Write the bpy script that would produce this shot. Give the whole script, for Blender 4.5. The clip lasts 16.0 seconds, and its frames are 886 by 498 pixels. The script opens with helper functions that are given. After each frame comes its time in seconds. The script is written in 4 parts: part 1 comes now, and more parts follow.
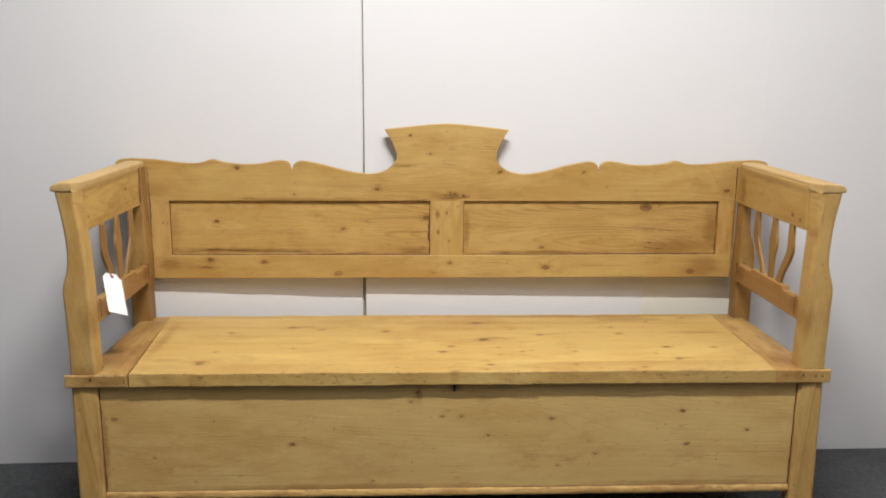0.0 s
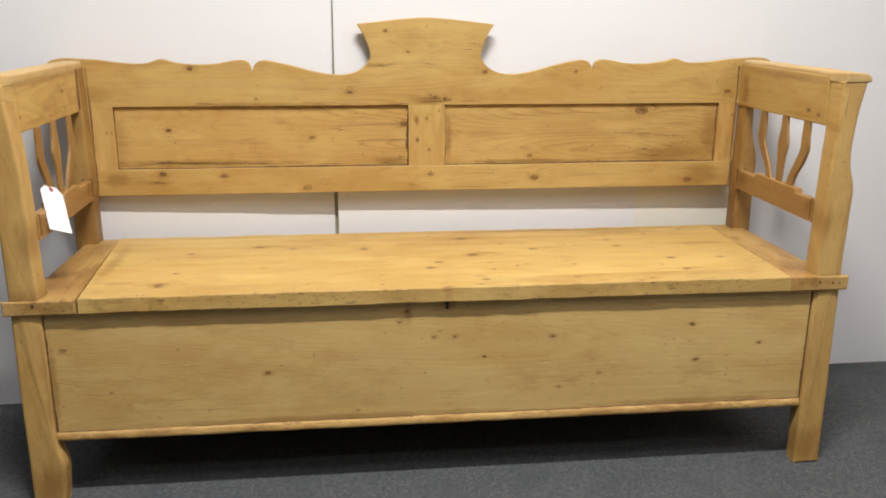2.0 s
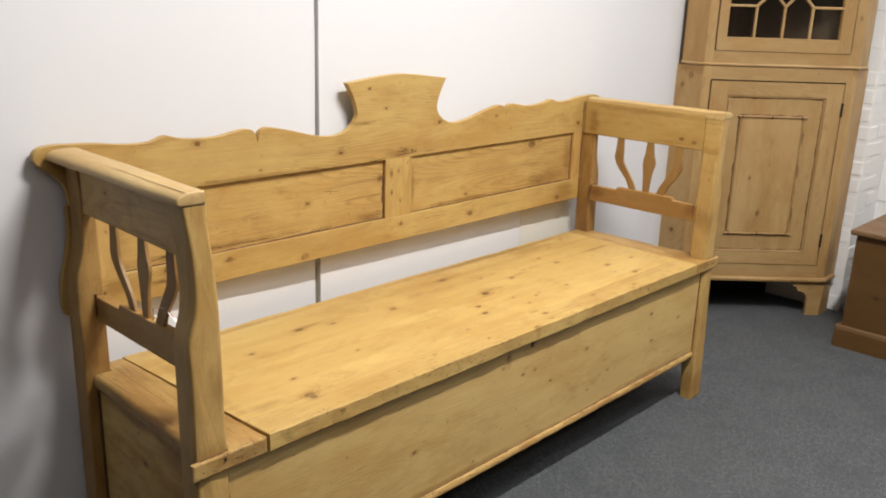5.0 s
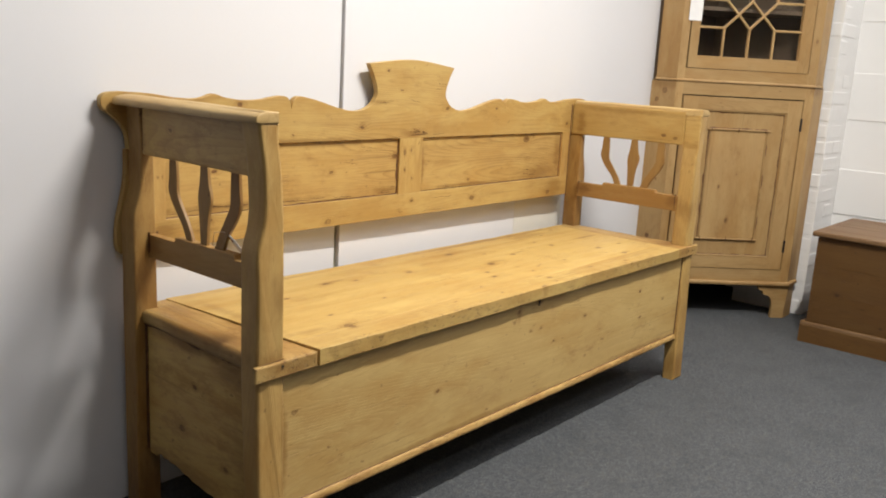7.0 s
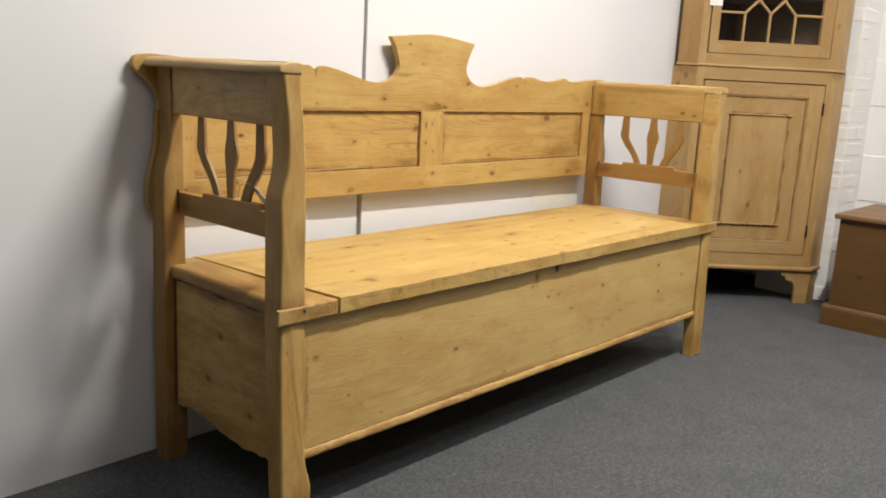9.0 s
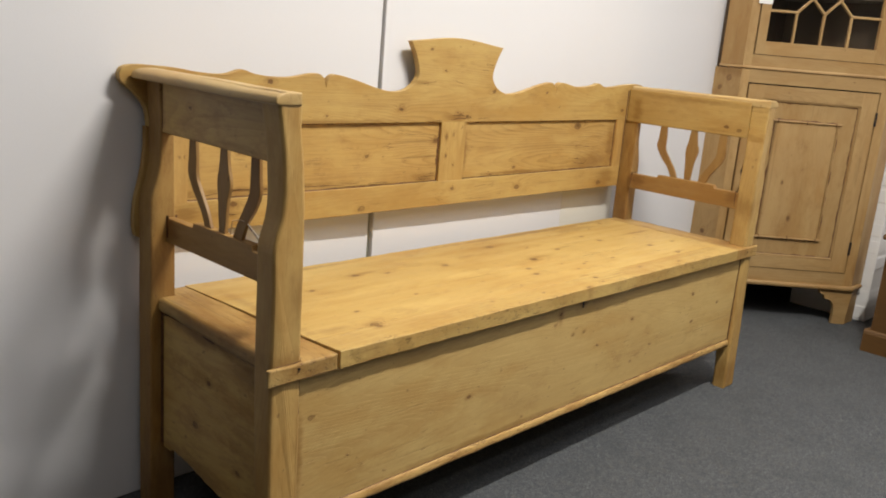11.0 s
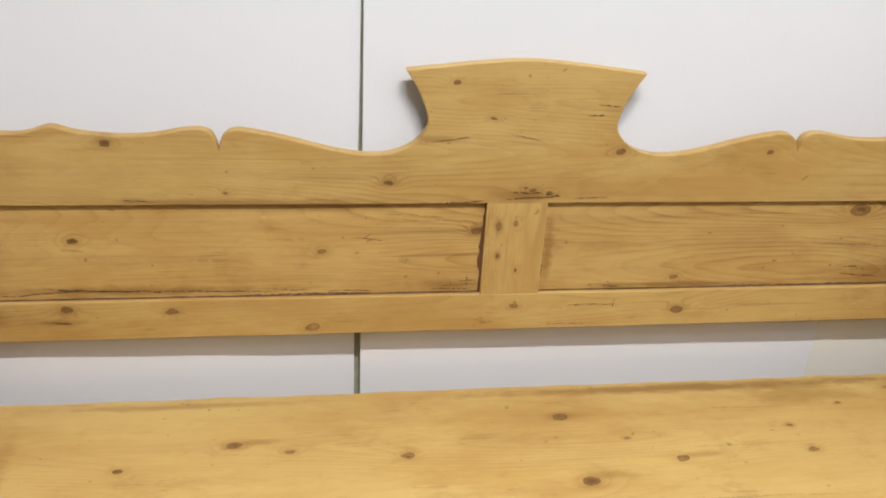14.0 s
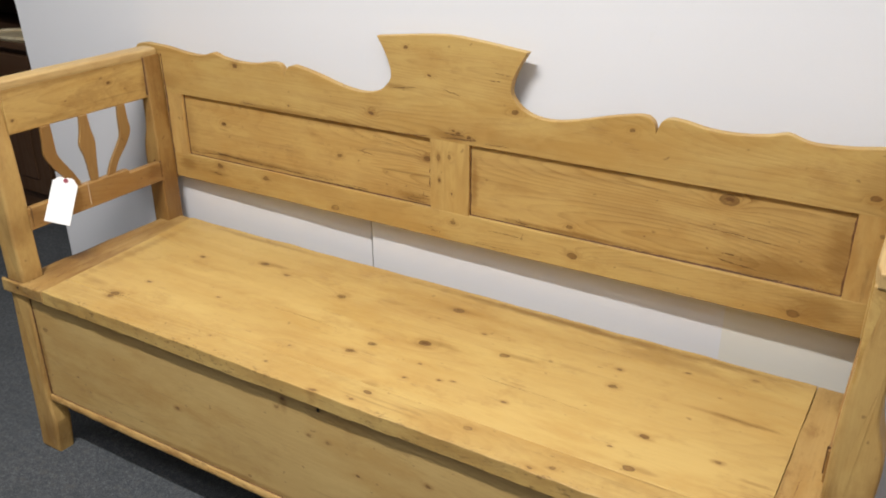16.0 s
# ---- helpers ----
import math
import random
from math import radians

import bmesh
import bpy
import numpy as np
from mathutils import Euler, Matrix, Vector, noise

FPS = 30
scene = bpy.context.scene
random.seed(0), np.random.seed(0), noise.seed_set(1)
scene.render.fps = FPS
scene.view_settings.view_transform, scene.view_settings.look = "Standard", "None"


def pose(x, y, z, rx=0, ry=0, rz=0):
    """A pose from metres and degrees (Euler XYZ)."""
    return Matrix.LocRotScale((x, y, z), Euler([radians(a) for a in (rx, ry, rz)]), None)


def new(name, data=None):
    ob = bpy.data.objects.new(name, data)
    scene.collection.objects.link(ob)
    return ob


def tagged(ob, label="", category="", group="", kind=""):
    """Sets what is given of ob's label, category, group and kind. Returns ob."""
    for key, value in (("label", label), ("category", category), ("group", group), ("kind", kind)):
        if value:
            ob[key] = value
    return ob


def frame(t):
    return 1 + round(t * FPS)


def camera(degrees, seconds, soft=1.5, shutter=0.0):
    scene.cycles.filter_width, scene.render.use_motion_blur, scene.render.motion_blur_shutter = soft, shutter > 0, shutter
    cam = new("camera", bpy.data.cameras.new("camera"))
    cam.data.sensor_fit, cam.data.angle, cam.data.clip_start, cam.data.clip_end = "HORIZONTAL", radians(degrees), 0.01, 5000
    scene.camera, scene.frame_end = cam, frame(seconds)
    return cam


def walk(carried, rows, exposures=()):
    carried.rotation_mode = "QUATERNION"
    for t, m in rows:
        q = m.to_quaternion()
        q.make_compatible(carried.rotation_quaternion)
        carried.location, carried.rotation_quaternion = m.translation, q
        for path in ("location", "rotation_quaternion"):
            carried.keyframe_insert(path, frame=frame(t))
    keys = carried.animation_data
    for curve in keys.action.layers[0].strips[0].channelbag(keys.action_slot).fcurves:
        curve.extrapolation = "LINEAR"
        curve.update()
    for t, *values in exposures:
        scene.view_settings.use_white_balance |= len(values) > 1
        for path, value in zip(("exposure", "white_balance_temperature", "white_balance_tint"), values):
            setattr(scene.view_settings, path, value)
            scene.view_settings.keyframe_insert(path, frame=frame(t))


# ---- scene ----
cam = camera(55.2, 16.0, soft=1.9)
METRES, EYE, TILT, LEAN, TURN = 6.0, 1.224, 0.0, -0.45, -2.25
ROWS = [
    (0.0, 0.0, 0.0, 0.0, -0.01, -11.86, 0.04),
    (0.5, 0.0062, -0.0179, -0.0157, 0.96, -10.78, -0.24),
    (1.0, 0.0066, -0.0252, -0.0232, 0.37, -11.12, 0.34),
    (1.5, 0.0021, -0.0149, -0.0263, -0.31, -12.77, 0.25),
    (2.0, -0.0184, 0.0333, -0.0218, -4.13, -15.82, 0.17),
    (2.5, -0.046, 0.0792, -0.0097, -14.49, -17.81, 0.62),
    (3.0, -0.0814, 0.1137, -0.0019, -24.62, -17.92, 0.82),
    (3.5, -0.1311, 0.1369, 0.0042, -35.72, -18.21, -0.08),
    (4.0, -0.1825, 0.1288, 0.012, -39.5, -18.42, -0.94),
    (6.5, -0.2942, 0.1254, -0.0139, -48.21, -13.42, -1.68),
    (7.0, -0.2995, 0.1182, -0.0256, -46.84, -12.46, -2.8),
    (7.5, -0.3042, 0.1084, -0.0358, -45.76, -12.26, -2.88),
    (8.0, -0.3064, 0.1052, -0.0436, -45.01, -11.91, -2.28),
    (10.5, -0.2974, 0.1174, -0.0409, -44.89, -11.96, -3.31),
    (11.0, -0.2784, 0.1329, -0.0247, -43.14, -14.14, -4.3),
    (11.5, -0.2452, 0.151, -0.0004, -37.73, -17.75, -4.75),
    (12.0, -0.213, 0.168, 0.0137, -34.65, -19.52, -5.24),
    (12.5, -0.1813, 0.1861, 0.0214, -30.77, -21.75, -4.65),
    (13.0, -0.1362, 0.1939, 0.0256, -22.76, -23.92, -3.98),
    (13.5, -0.0912, 0.1989, 0.0282, -14.44, -25.5, -3.23),
    (14.0, -0.0411, 0.2158, 0.0264, -5.32, -26.82, -2.55),
    (14.5, 0.0145, 0.2206, 0.0237, 8.36, -27.12, -2.01),
    (15.0, 0.0588, 0.2066, 0.0257, 18.31, -27.28, -1.9),
    (15.5, 0.1113, 0.1856, 0.027, 27.7, -26.5, -0.78),
    (16.0, 0.1642, 0.1687, 0.0291, 33.12, -24.45, 0.58),
]
walk(cam, [(t, pose(-0.1, -2.018, EYE, TILT, LEAN, TURN) @ pose(METRES * x, METRES * y, METRES * z, 90 + pitch, roll, yaw)) for t, x, y, z, yaw, pitch, roll in ROWS],
     [(0, -0.16, 6600, 10), (0.5, -0.12, 6600, 10), (1, -0.06, 6600, 10), (1.5, -0.04, 6650, 10), (2, 0.05, 6700, 10), (2.5, 0.13, 6750, 10), (3, 0.13, 6700, 10), (3.5, -0.05, 6650, 10), (4.2, -0.02, 6650, 10),
      (6.5, 0.14, 6850, 10), (7, 0.10, 6850, 10), (8, 0.12, 6950, 10), (10.5, 0.18, 7000, 10), (11, -0.06, 6950, 10), (11.5, 0.13, 6850, 10), (12, -0.04, 6700, 10), (12.5, -0.32, 6700, 10),
      (13, -0.12, 6600, 10), (13.5, -0.15, 6450, 10), (14, -0.18, 6350, 10), (14.5, -0.20, 6350, 10), (15, -0.24, 6350, 10), (15.5, -0.30, 6450, 10), (16, -0.18, 6450, 10)])

# ---- world and lights ----
WALL_Y = 0.537      # face of the white partition behind the settle
CEIL_Z = 2.95
world = bpy.data.worlds.new("world")
scene.world = world
world.use_nodes = True
world.node_tree.nodes["Background"].inputs[0].default_value = (0.75, 0.82, 0.95, 1)
world.node_tree.nodes["Background"].inputs[1].default_value = 0.02


def tube_lamp(x, y, z, length, width, watts, colour, turn=0):
    data = bpy.data.lights.new("unseen_tube", "AREA")
    data.shape, data.size, data.size_y = "RECTANGLE", length, width
    data.energy, data.color = watts, colour
    ob = new("unseen_tube_lamp", data)
    ob.matrix_world = pose(x, y, z, 0, 0, turn)
    return ob


# unseen; the first is inferred from its shadows, the other three are added fill
TUBES = [(0.0, -0.95, 0.9, 97.0), (1.9, -1.45, 1.0, 18.0), (0.4, -2.5, 1.5, 15.0), (-2.1, -1.7, 1.5, 13.0)]
WARM, COOL = (0.990, 0.976, 0.962), (0.92, 0.94, 1.0)      # main tube warm; the added fill tubes cool, in place of daylight
for tx, ty, tl, watts in TUBES:
    tube_lamp(tx, ty, CEIL_Z - 0.1, tl, 0.10, watts, WARM if watts > 50 else COOL)


# ---- materials ----
def nodes_of(name):
    m = bpy.data.materials.new(name)
    m.use_nodes = True
    nt = m.node_tree
    return m, nt, nt.nodes["Principled BSDF"]


def add(nt, kind, **values):
    n = nt.nodes.new(kind)
    for key, v in values.items():
        if key == "op":
            n.operation = v
        elif key == "clamp":
            n.use_clamp = v
        elif key == "dims":
            n.noise_dimensions = v
    return n


def link(nt, src, dst):
    if hasattr(src, "is_output"):
        nt.links.new(src, dst)
    else:
        dst.default_value = src


def math_node(nt, op, a, b=0.0, clamp=False):
    n = add(nt, "ShaderNodeMath", op=op, clamp=clamp)
    link(nt, a, n.inputs[0])
    link(nt, b, n.inputs[1])
    return n.outputs[0]


def noise_node(nt, vec, scale=1.0, detail=3.0, rough=0.55):
    n = add(nt, "ShaderNodeTexNoise")
    nt.links.new(vec, n.inputs["Vector"])
    n.inputs["Scale"].default_value = scale
    n.inputs["Detail"].default_value = detail
    n.inputs["Roughness"].default_value = rough
    return n.outputs["Fac"]


def span(nt, v, lo, hi, to_lo=0.0, to_hi=1.0):
    n = add(nt, "ShaderNodeMapRange")
    n.interpolation_type = "SMOOTHSTEP"
    link(nt, v, n.inputs[0])
    for k, x in enumerate((lo, hi, to_lo, to_hi)):
        n.inputs[k + 1].default_value = x
    return n.outputs[0]


def blend(nt, fac, a, b, mode="MIX"):
    n = nt.nodes.new("ShaderNodeMix")
    n.data_type, n.blend_type = "RGBA", mode
    link(nt, fac, n.inputs[0])
    for v, k in ((a, 6), (b, 7)):
        link(nt, (*v, 1) if isinstance(v, tuple) and len(v) == 3 else v, n.inputs[k])
    return n.outputs[2]


def bump(nt, bsdf, height, strength, distance):
    n = nt.nodes.new("ShaderNodeBump")
    n.inputs["Strength"].default_value = strength
    n.inputs["Distance"].default_value = distance
    nt.links.new(height, n.inputs["Height"])
    nt.links.new(n.outputs[0], bsdf.inputs["Normal"])


def pine(name, grain="x", face="z", light=(0.502, 0.325, 0.104), dark=(0.27, 0.140, 0.037), knots=(), rough=0.52, ring=62.0, strength=0.55, wander=0.6, cracks=0.22, stains_and_shade=(), worn=None, wave=0.006, grub=0.0):
    """Waxed pine. grain: the axis along the fibres; face: the other axis in the plane of the board. knots: (along,
    across, radius).
    stains and shade: (along, across, half length, half width, amount), real stains and, in places, shade put into the
    colour. worn: (axis, from, to), between which an edge fades from nicked and dirty to clean. grub: how far old dirt
    has worked in."""
    m, nt, bsdf = nodes_of(name)
    tc = nt.nodes.new("ShaderNodeTexCoord")
    sep = nt.nodes.new("ShaderNodeSeparateXYZ")
    nt.links.new(tc.outputs["Object"], sep.inputs[0])
    axis = dict(x=sep.outputs[0], y=sep.outputs[1], z=sep.outputs[2])
    third = next(a for a in "xyz" if a not in (grain, face))
    info = nt.nodes.new("ShaderNodeObjectInfo")
    shift = math_node(nt, "MULTIPLY", info.outputs["Random"], 7.0)

    def vec(sg, sa):
        c = nt.nodes.new("ShaderNodeCombineXYZ")
        nt.links.new(math_node(nt, "ADD", math_node(nt, "MULTIPLY", axis[grain], sg), shift), c.inputs[0])
        nt.links.new(math_node(nt, "MULTIPLY", axis[face], sa), c.inputs[1])
        nt.links.new(math_node(nt, "ADD", math_node(nt, "MULTIPLY", axis[third], sa), shift), c.inputs[2])
        return c.outputs[0]

    def tint(amounts):
        return tuple(min(1, c * k) for c, k in zip(light, amounts))

    near = None
    if knots:
        wob = noise_node(nt, vec(55, 90), 1.0, 3.0, 0.65)
        flat = nt.nodes.new("ShaderNodeCombineXYZ")
        nt.links.new(math_node(nt, "ADD", math_node(nt, "MULTIPLY", axis[grain], 0.62), math_node(nt, "MULTIPLY", wob, 0.009)), flat.inputs[0])
        nt.links.new(math_node(nt, "ADD", axis[face], math_node(nt, "MULTIPLY", wob, 0.009)), flat.inputs[1])
        for along, across, r in knots:
            d = add(nt, "ShaderNodeVectorMath", op="DISTANCE")
            nt.links.new(flat.outputs[0], d.inputs[0])
            d.inputs[1].default_value = (along * 0.62 + 0.0045, across + 0.0045, 0)
            q = math_node(nt, "DIVIDE", d.outputs["Value"], r * 0.56)
            near = q if near is None else math_node(nt, "MINIMUM", near, q)
    # year rings: a slow fall and a sharp edge across a stretched field, which knots push aside
    field = noise_node(nt, vec(0.55, 4.6), 1.0, 1.0, 0.35)
    field = math_node(nt, "ADD", field, math_node(nt, "MULTIPLY", noise_node(nt, vec(6.0, 34.0), 1.0, 2.0), wave))
    if near is not None:
        swell = math_node(nt, "DIVIDE", 0.085, math_node(nt, "ADD", math_node(nt, "MULTIPLY", near, near), 1.0))
        field = math_node(nt, "ADD", field, swell)
    saw = math_node(nt, "FRACT", math_node(nt, "MULTIPLY", field, ring))
    lines = math_node(nt, "MULTIPLY", math_node(nt, "POWER", saw, 3.0), span(nt, saw, 0.90, 1.0, 1.0, 0.0))
    fibre = noise_node(nt, vec(5.0, 190.0), 1.0, 3.0, 0.6)
    streak = noise_node(nt, vec(1.2, 30.0), 1.0, 3.0, 0.6)
    patch = noise_node(nt, vec(2.0, 5.0), 1.0, 3.0, 0.55)
    amount = math_node(nt, "MULTIPLY", lines, span(nt, patch, 0.36, 0.64, 0.12, 1.0))
    amount = math_node(nt, "ADD", math_node(nt, "MULTIPLY", amount, 0.75), math_node(nt, "MULTIPLY", span(nt, fibre, 0.35, 0.75), 0.26))
    amount = math_node(nt, "ADD", amount, math_node(nt, "MULTIPLY", span(nt, streak, 0.5, 0.8), 0.34))
    if near is not None:
        amount = math_node(nt, "ADD", amount, math_node(nt, "MULTIPLY", lines, span(nt, near, 1.0, 5.0, 0.9, 0.0)))
    amount = math_node(nt, "MULTIPLY", amount, strength, True)
    col = blend(nt, amount, light, dark)
    # broad changes: honey-brown where the wax lies thick, straw where it is rubbed off
    broad = noise_node(nt, vec(2.3, 7.0), 1.0, 5.0, 0.66)
    col = blend(nt, span(nt, broad, 0.44, 0.66, 0.0, wander), col, tint((0.83, 0.70, 0.49)))
    cloud = noise_node(nt, vec(3.4, 12.0), 1.0, 5.0, 0.66)
    col = blend(nt, span(nt, cloud, 0.44, 0.66, 0.0, 0.64), col, tint((1.11, 1.17, 1.22)))
    tone = math_node(nt, "ADD", math_node(nt, "MULTIPLY", info.outputs["Random"], 0.14), 0.93)
    bright = nt.nodes.new("ShaderNodeHueSaturation")
    nt.links.new(col, bright.inputs["Color"])
    nt.links.new(tone, bright.inputs["Value"])
    col = bright.outputs[0]
    # stains of their own shape, and shade put into the colour
    if stains_and_shade:
        rag = math_node(nt, "MULTIPLY", math_node(nt, "SUBTRACT", noise_node(nt, vec(16, 50), 1.0, 4.0, 0.7), 0.5), 1.7)
        for along, across, ra, rc, much in stains_and_shade:
            u = math_node(nt, "DIVIDE", math_node(nt, "SUBTRACT", axis[grain], along), ra)
            v = math_node(nt, "DIVIDE", math_node(nt, "SUBTRACT", axis[face], across), rc)
            q = math_node(nt, "SQRT", math_node(nt, "ADD", math_node(nt, "MULTIPLY", u, u), math_node(nt, "MULTIPLY", v, v)))
            col = blend(nt, span(nt, math_node(nt, "ADD", q, rag), 0.15, 1.15, much, 0.0), col, tint((0.42, 0.30, 0.17)))
    # fine dark scratches, dents and dirt
    scratch = noise_node(nt, vec(9.0, 230.0), 1.0, 1.0)
    blot = noise_node(nt, vec(9.0, 15.0), 1.0, 4.0, 0.72)
    marks = math_node(nt, "MULTIPLY", span(nt, scratch, 0.62, 0.70), span(nt, blot, 0.52, 0.64))
    col = blend(nt, math_node(nt, "MULTIPLY", marks, 0.28), col, tint((0.30, 0.22, 0.2)))
    col = blend(nt, span(nt, blot, 0.52, 0.78, 0.0, 0.46), col, tint((0.62, 0.50, 0.38)))
    smoke = noise_node(nt, vec(1.6, 4.2), 1.0, 6.0, 0.7)
    col = blend(nt, span(nt, smoke, 0.50, 0.70, 0.0, 0.55), col, tint((0.74, 0.61, 0.44)))
    if grub:
        soil = noise_node(nt, vec(6.0, 13.0), 1.0, 7.0, 0.76)
        col = blend(nt, span(nt, soil, 0.46, 0.61, 0.0, grub), col, tint((0.46, 0.31, 0.18)))
        rub = noise_node(nt, vec(4.0, 24.0), 1.0, 5.0, 0.72)
        col = blend(nt, span(nt, rub, 0.53, 0.66, 0.0, grub * 0.6), col, tint((1.16, 1.22, 1.28)))
    # drying cracks: short thin dark streaks, in places only
    split = noise_node(nt, vec(2.4, 150.0), 1.0, 0.0)
    where = span(nt, noise_node(nt, vec(2.6, 14.0), 1.0, 2.0), 0.55, 0.66)
    split = math_node(nt, "MULTIPLY", math_node(nt, "MULTIPLY", span(nt, split, 0.66, 0.74), where), cracks)
    col = blend(nt, split, col, tint((0.26, 0.2, 0.18)))
    pit = noise_node(nt, vec(60.0, 75.0), 1.0, 1.0)
    col = blend(nt, span(nt, pit, 0.735, 0.79, 0.0, 0.55), col, tint((0.34, 0.27, 0.26)))
    if near is not None:
        heart = noise_node(nt, vec(38.0, 60.0), 1.0, 3.0, 0.65)
        pale = noise_node(nt, vec(7.0, 9.0), 1.0, 1.0)
        col = blend(nt, span(nt, near, 1.0, 3.4, 0.26, 0.0), col, tint((0.74, 0.62, 0.48)))
        col = blend(nt, math_node(nt, "MULTIPLY", span(nt, near, 0.8, 3.0, 1.0, 0.0), span(nt, streak, 0.47, 0.62, 0.0, 0.5)), col, tint((0.46, 0.35, 0.27)))
        core = math_node(nt, "MULTIPLY", span(nt, near, 0.82, 1.16, 1.0, 0.0), span(nt, pale, 0.38, 0.62, 0.82, 0.30))
        col = blend(nt, core, col, tint((0.36, 0.25, 0.18)))
        col = blend(nt, math_node(nt, "MULTIPLY", span(nt, near, 0.55, 0.95, 0.0, 1.0), span(nt, near, 0.95, 1.22, 0.6, 0.0)), col, tint((0.22, 0.155, 0.13)))
        col = blend(nt, math_node(nt, "MULTIPLY", span(nt, near, 0.35, 0.9, 0.85, 0.0), span(nt, heart, 0.40, 0.60, 0.15, 1.0)), col, tint((0.23, 0.15, 0.11)))
    deep = math_node(nt, "MULTIPLY", split, 1.2)
    if worn:
        nick = noise_node(nt, vec(48.0, 110.0), 1.0, 4.0, 0.7)
        nick = math_node(nt, "MULTIPLY", span(nt, nick, 0.555, 0.65), span(nt, axis[worn[0]], worn[1], worn[2], 1.0, 0.0))
        spread = span(nt, noise_node(nt, vec(3.6, 1.0), 1.0, 2.0), 0.36, 0.54)
        nick = math_node(nt, "MULTIPLY", nick, spread)
        col = blend(nt, math_node(nt, "MULTIPLY", nick, 0.66), col, tint((0.27, 0.19, 0.14)))
        deep = math_node(nt, "ADD", deep, nick)
    nt.links.new(col, bsdf.inputs["Base Color"])
    nt.links.new(span(nt, streak, 0.3, 0.8, rough - 0.07, rough + 0.13), bsdf.inputs["Roughness"])
    relief = math_node(nt, "SUBTRACT", math_node(nt, "MULTIPLY", fibre, 0.5), math_node(nt, "ADD", math_node(nt, "MULTIPLY", lines, 0.25), math_node(nt, "MULTIPLY", marks, 0.8)))
    relief = math_node(nt, "SUBTRACT", relief, deep)
    relief = math_node(nt, "ADD", relief, math_node(nt, "MULTIPLY", cloud, 0.8))
    bump(nt, bsdf, relief, 0.4, 0.0016)
    return m


def plain(name, colour, rough=0.6, metal=0.0, vary=0.12, scale=30.0, relief=0.0):
    m, nt, bsdf = nodes_of(name)
    tc = nt.nodes.new("ShaderNodeTexCoord")
    n = noise_node(nt, tc.outputs["Object"], scale, 4.0, 0.6)
    nt.links.new(blend(nt, span(nt, n, 0.3, 0.7), tuple(c * (1 - vary) for c in colour), tuple(min(1, c * (1 + vary)) for c in colour)), bsdf.inputs["Base Color"])
    bsdf.inputs["Roughness"].default_value = rough
    bsdf.inputs["Metallic"].default_value = metal
    if relief:
        bump(nt, bsdf, n, 0.5, relief)
    return m


def painted(name, colour, relief=0.0006):
    """White emulsion with faint roller texture, scuffs and unevenness."""
    m, nt, bsdf = nodes_of(name)
    tc = nt.nodes.new("ShaderNodeTexCoord")
    big = noise_node(nt, tc.outputs["Object"], 1.1, 3.0)
    fine = noise_node(nt, tc.outputs["Object"], 220.0, 2.0)
    scuff = noise_node(nt, tc.outputs["Object"], 6.0, 5.0, 0.75)
    col = blend(nt, span(nt, big, 0.3, 0.7), tuple(c * 0.97 for c in colour), colour)
    col = blend(nt, span(nt, scuff, 0.68, 0.8, 0.0, 0.10), col, (0.42, 0.38, 0.33))
    nt.links.new(col, bsdf.inputs["Base Color"])
    bsdf.inputs["Roughness"].default_value = 0.55
    bump(nt, bsdf, fine, 0.3, relief)
    return m


def carpet(name):
    m, nt, bsdf = nodes_of(name)
    tc = nt.nodes.new("ShaderNodeTexCoord")
    fine = noise_node(nt, tc.outputs["Object"], 300.0, 3.0, 0.75)
    mid = noise_node(nt, tc.outputs["Object"], 70.0, 5.0, 0.75)
    big = noise_node(nt, tc.outputs["Object"], 2.3, 4.0, 0.6)
    col = blend(nt, span(nt, fine, 0.34, 0.68), (0.026, 0.029, 0.034), (0.190, 0.199, 0.207))
    col = blend(nt, span(nt, mid, 0.40, 0.58, 0.0, 0.58), col, (0.036, 0.042, 0.050))
    flock = noise_node(nt, tc.outputs["Object"], 120.0, 4.0, 0.8)
    col = blend(nt, span(nt, flock, 0.54, 0.66, 0.0, 0.8), col, (0.205, 0.210, 0.210))
    warm = noise_node(nt, tc.outputs["Object"], 38.0, 3.0, 0.7)
    col = blend(nt, span(nt, warm, 0.52, 0.70, 0.0, 0.35), col, (0.13, 0.118, 0.098))
    col = blend(nt, span(nt, big, 0.4, 0.75, 0.0, 0.25), col, (0.095, 0.101, 0.104))
    tread = noise_node(nt, tc.outputs["Object"], 7.0, 5.0, 0.75)
    col = blend(nt, span(nt, tread, 0.44, 0.66, 0.0, 0.38), col, (0.050, 0.056, 0.058))
    nt.links.new(col, bsdf.inputs["Base Color"])
    bsdf.inputs["Roughness"].default_value = 0.95
    bump(nt, bsdf, math_node(nt, "ADD", fine, mid), 1.0, 0.004)
    return m


M_WALL = painted("white_board_paint", (0.742, 0.740, 0.752))
# added far walls, kept dark so that little light bounces back
M_FAR = painted("dark_wall_low_bounce", (0.15, 0.133, 0.115))
M_EDGE = plain("board_edge", (0.42, 0.40, 0.37), 0.8)
M_BRICK = painted("white_masonry_paint", (0.82, 0.812, 0.79), 0.002)
M_CARPET = carpet("grey_carpet")
M_DARK = plain("shadow_gap", (0.03, 0.028, 0.025), 0.9)
M_GRIME_SHADE = plain("wax_and_shade_in_joints", (0.118, 0.048, 0.016), 0.7, 0.0, 0.4, 90)
M_IRON = plain("old_iron", (0.05, 0.04, 0.035), 0.5, 0.7, 0.3, 80)
M_BRASS = plain("aged_brass", (0.30, 0.22, 0.10), 0.35, 1.0, 0.2, 60)
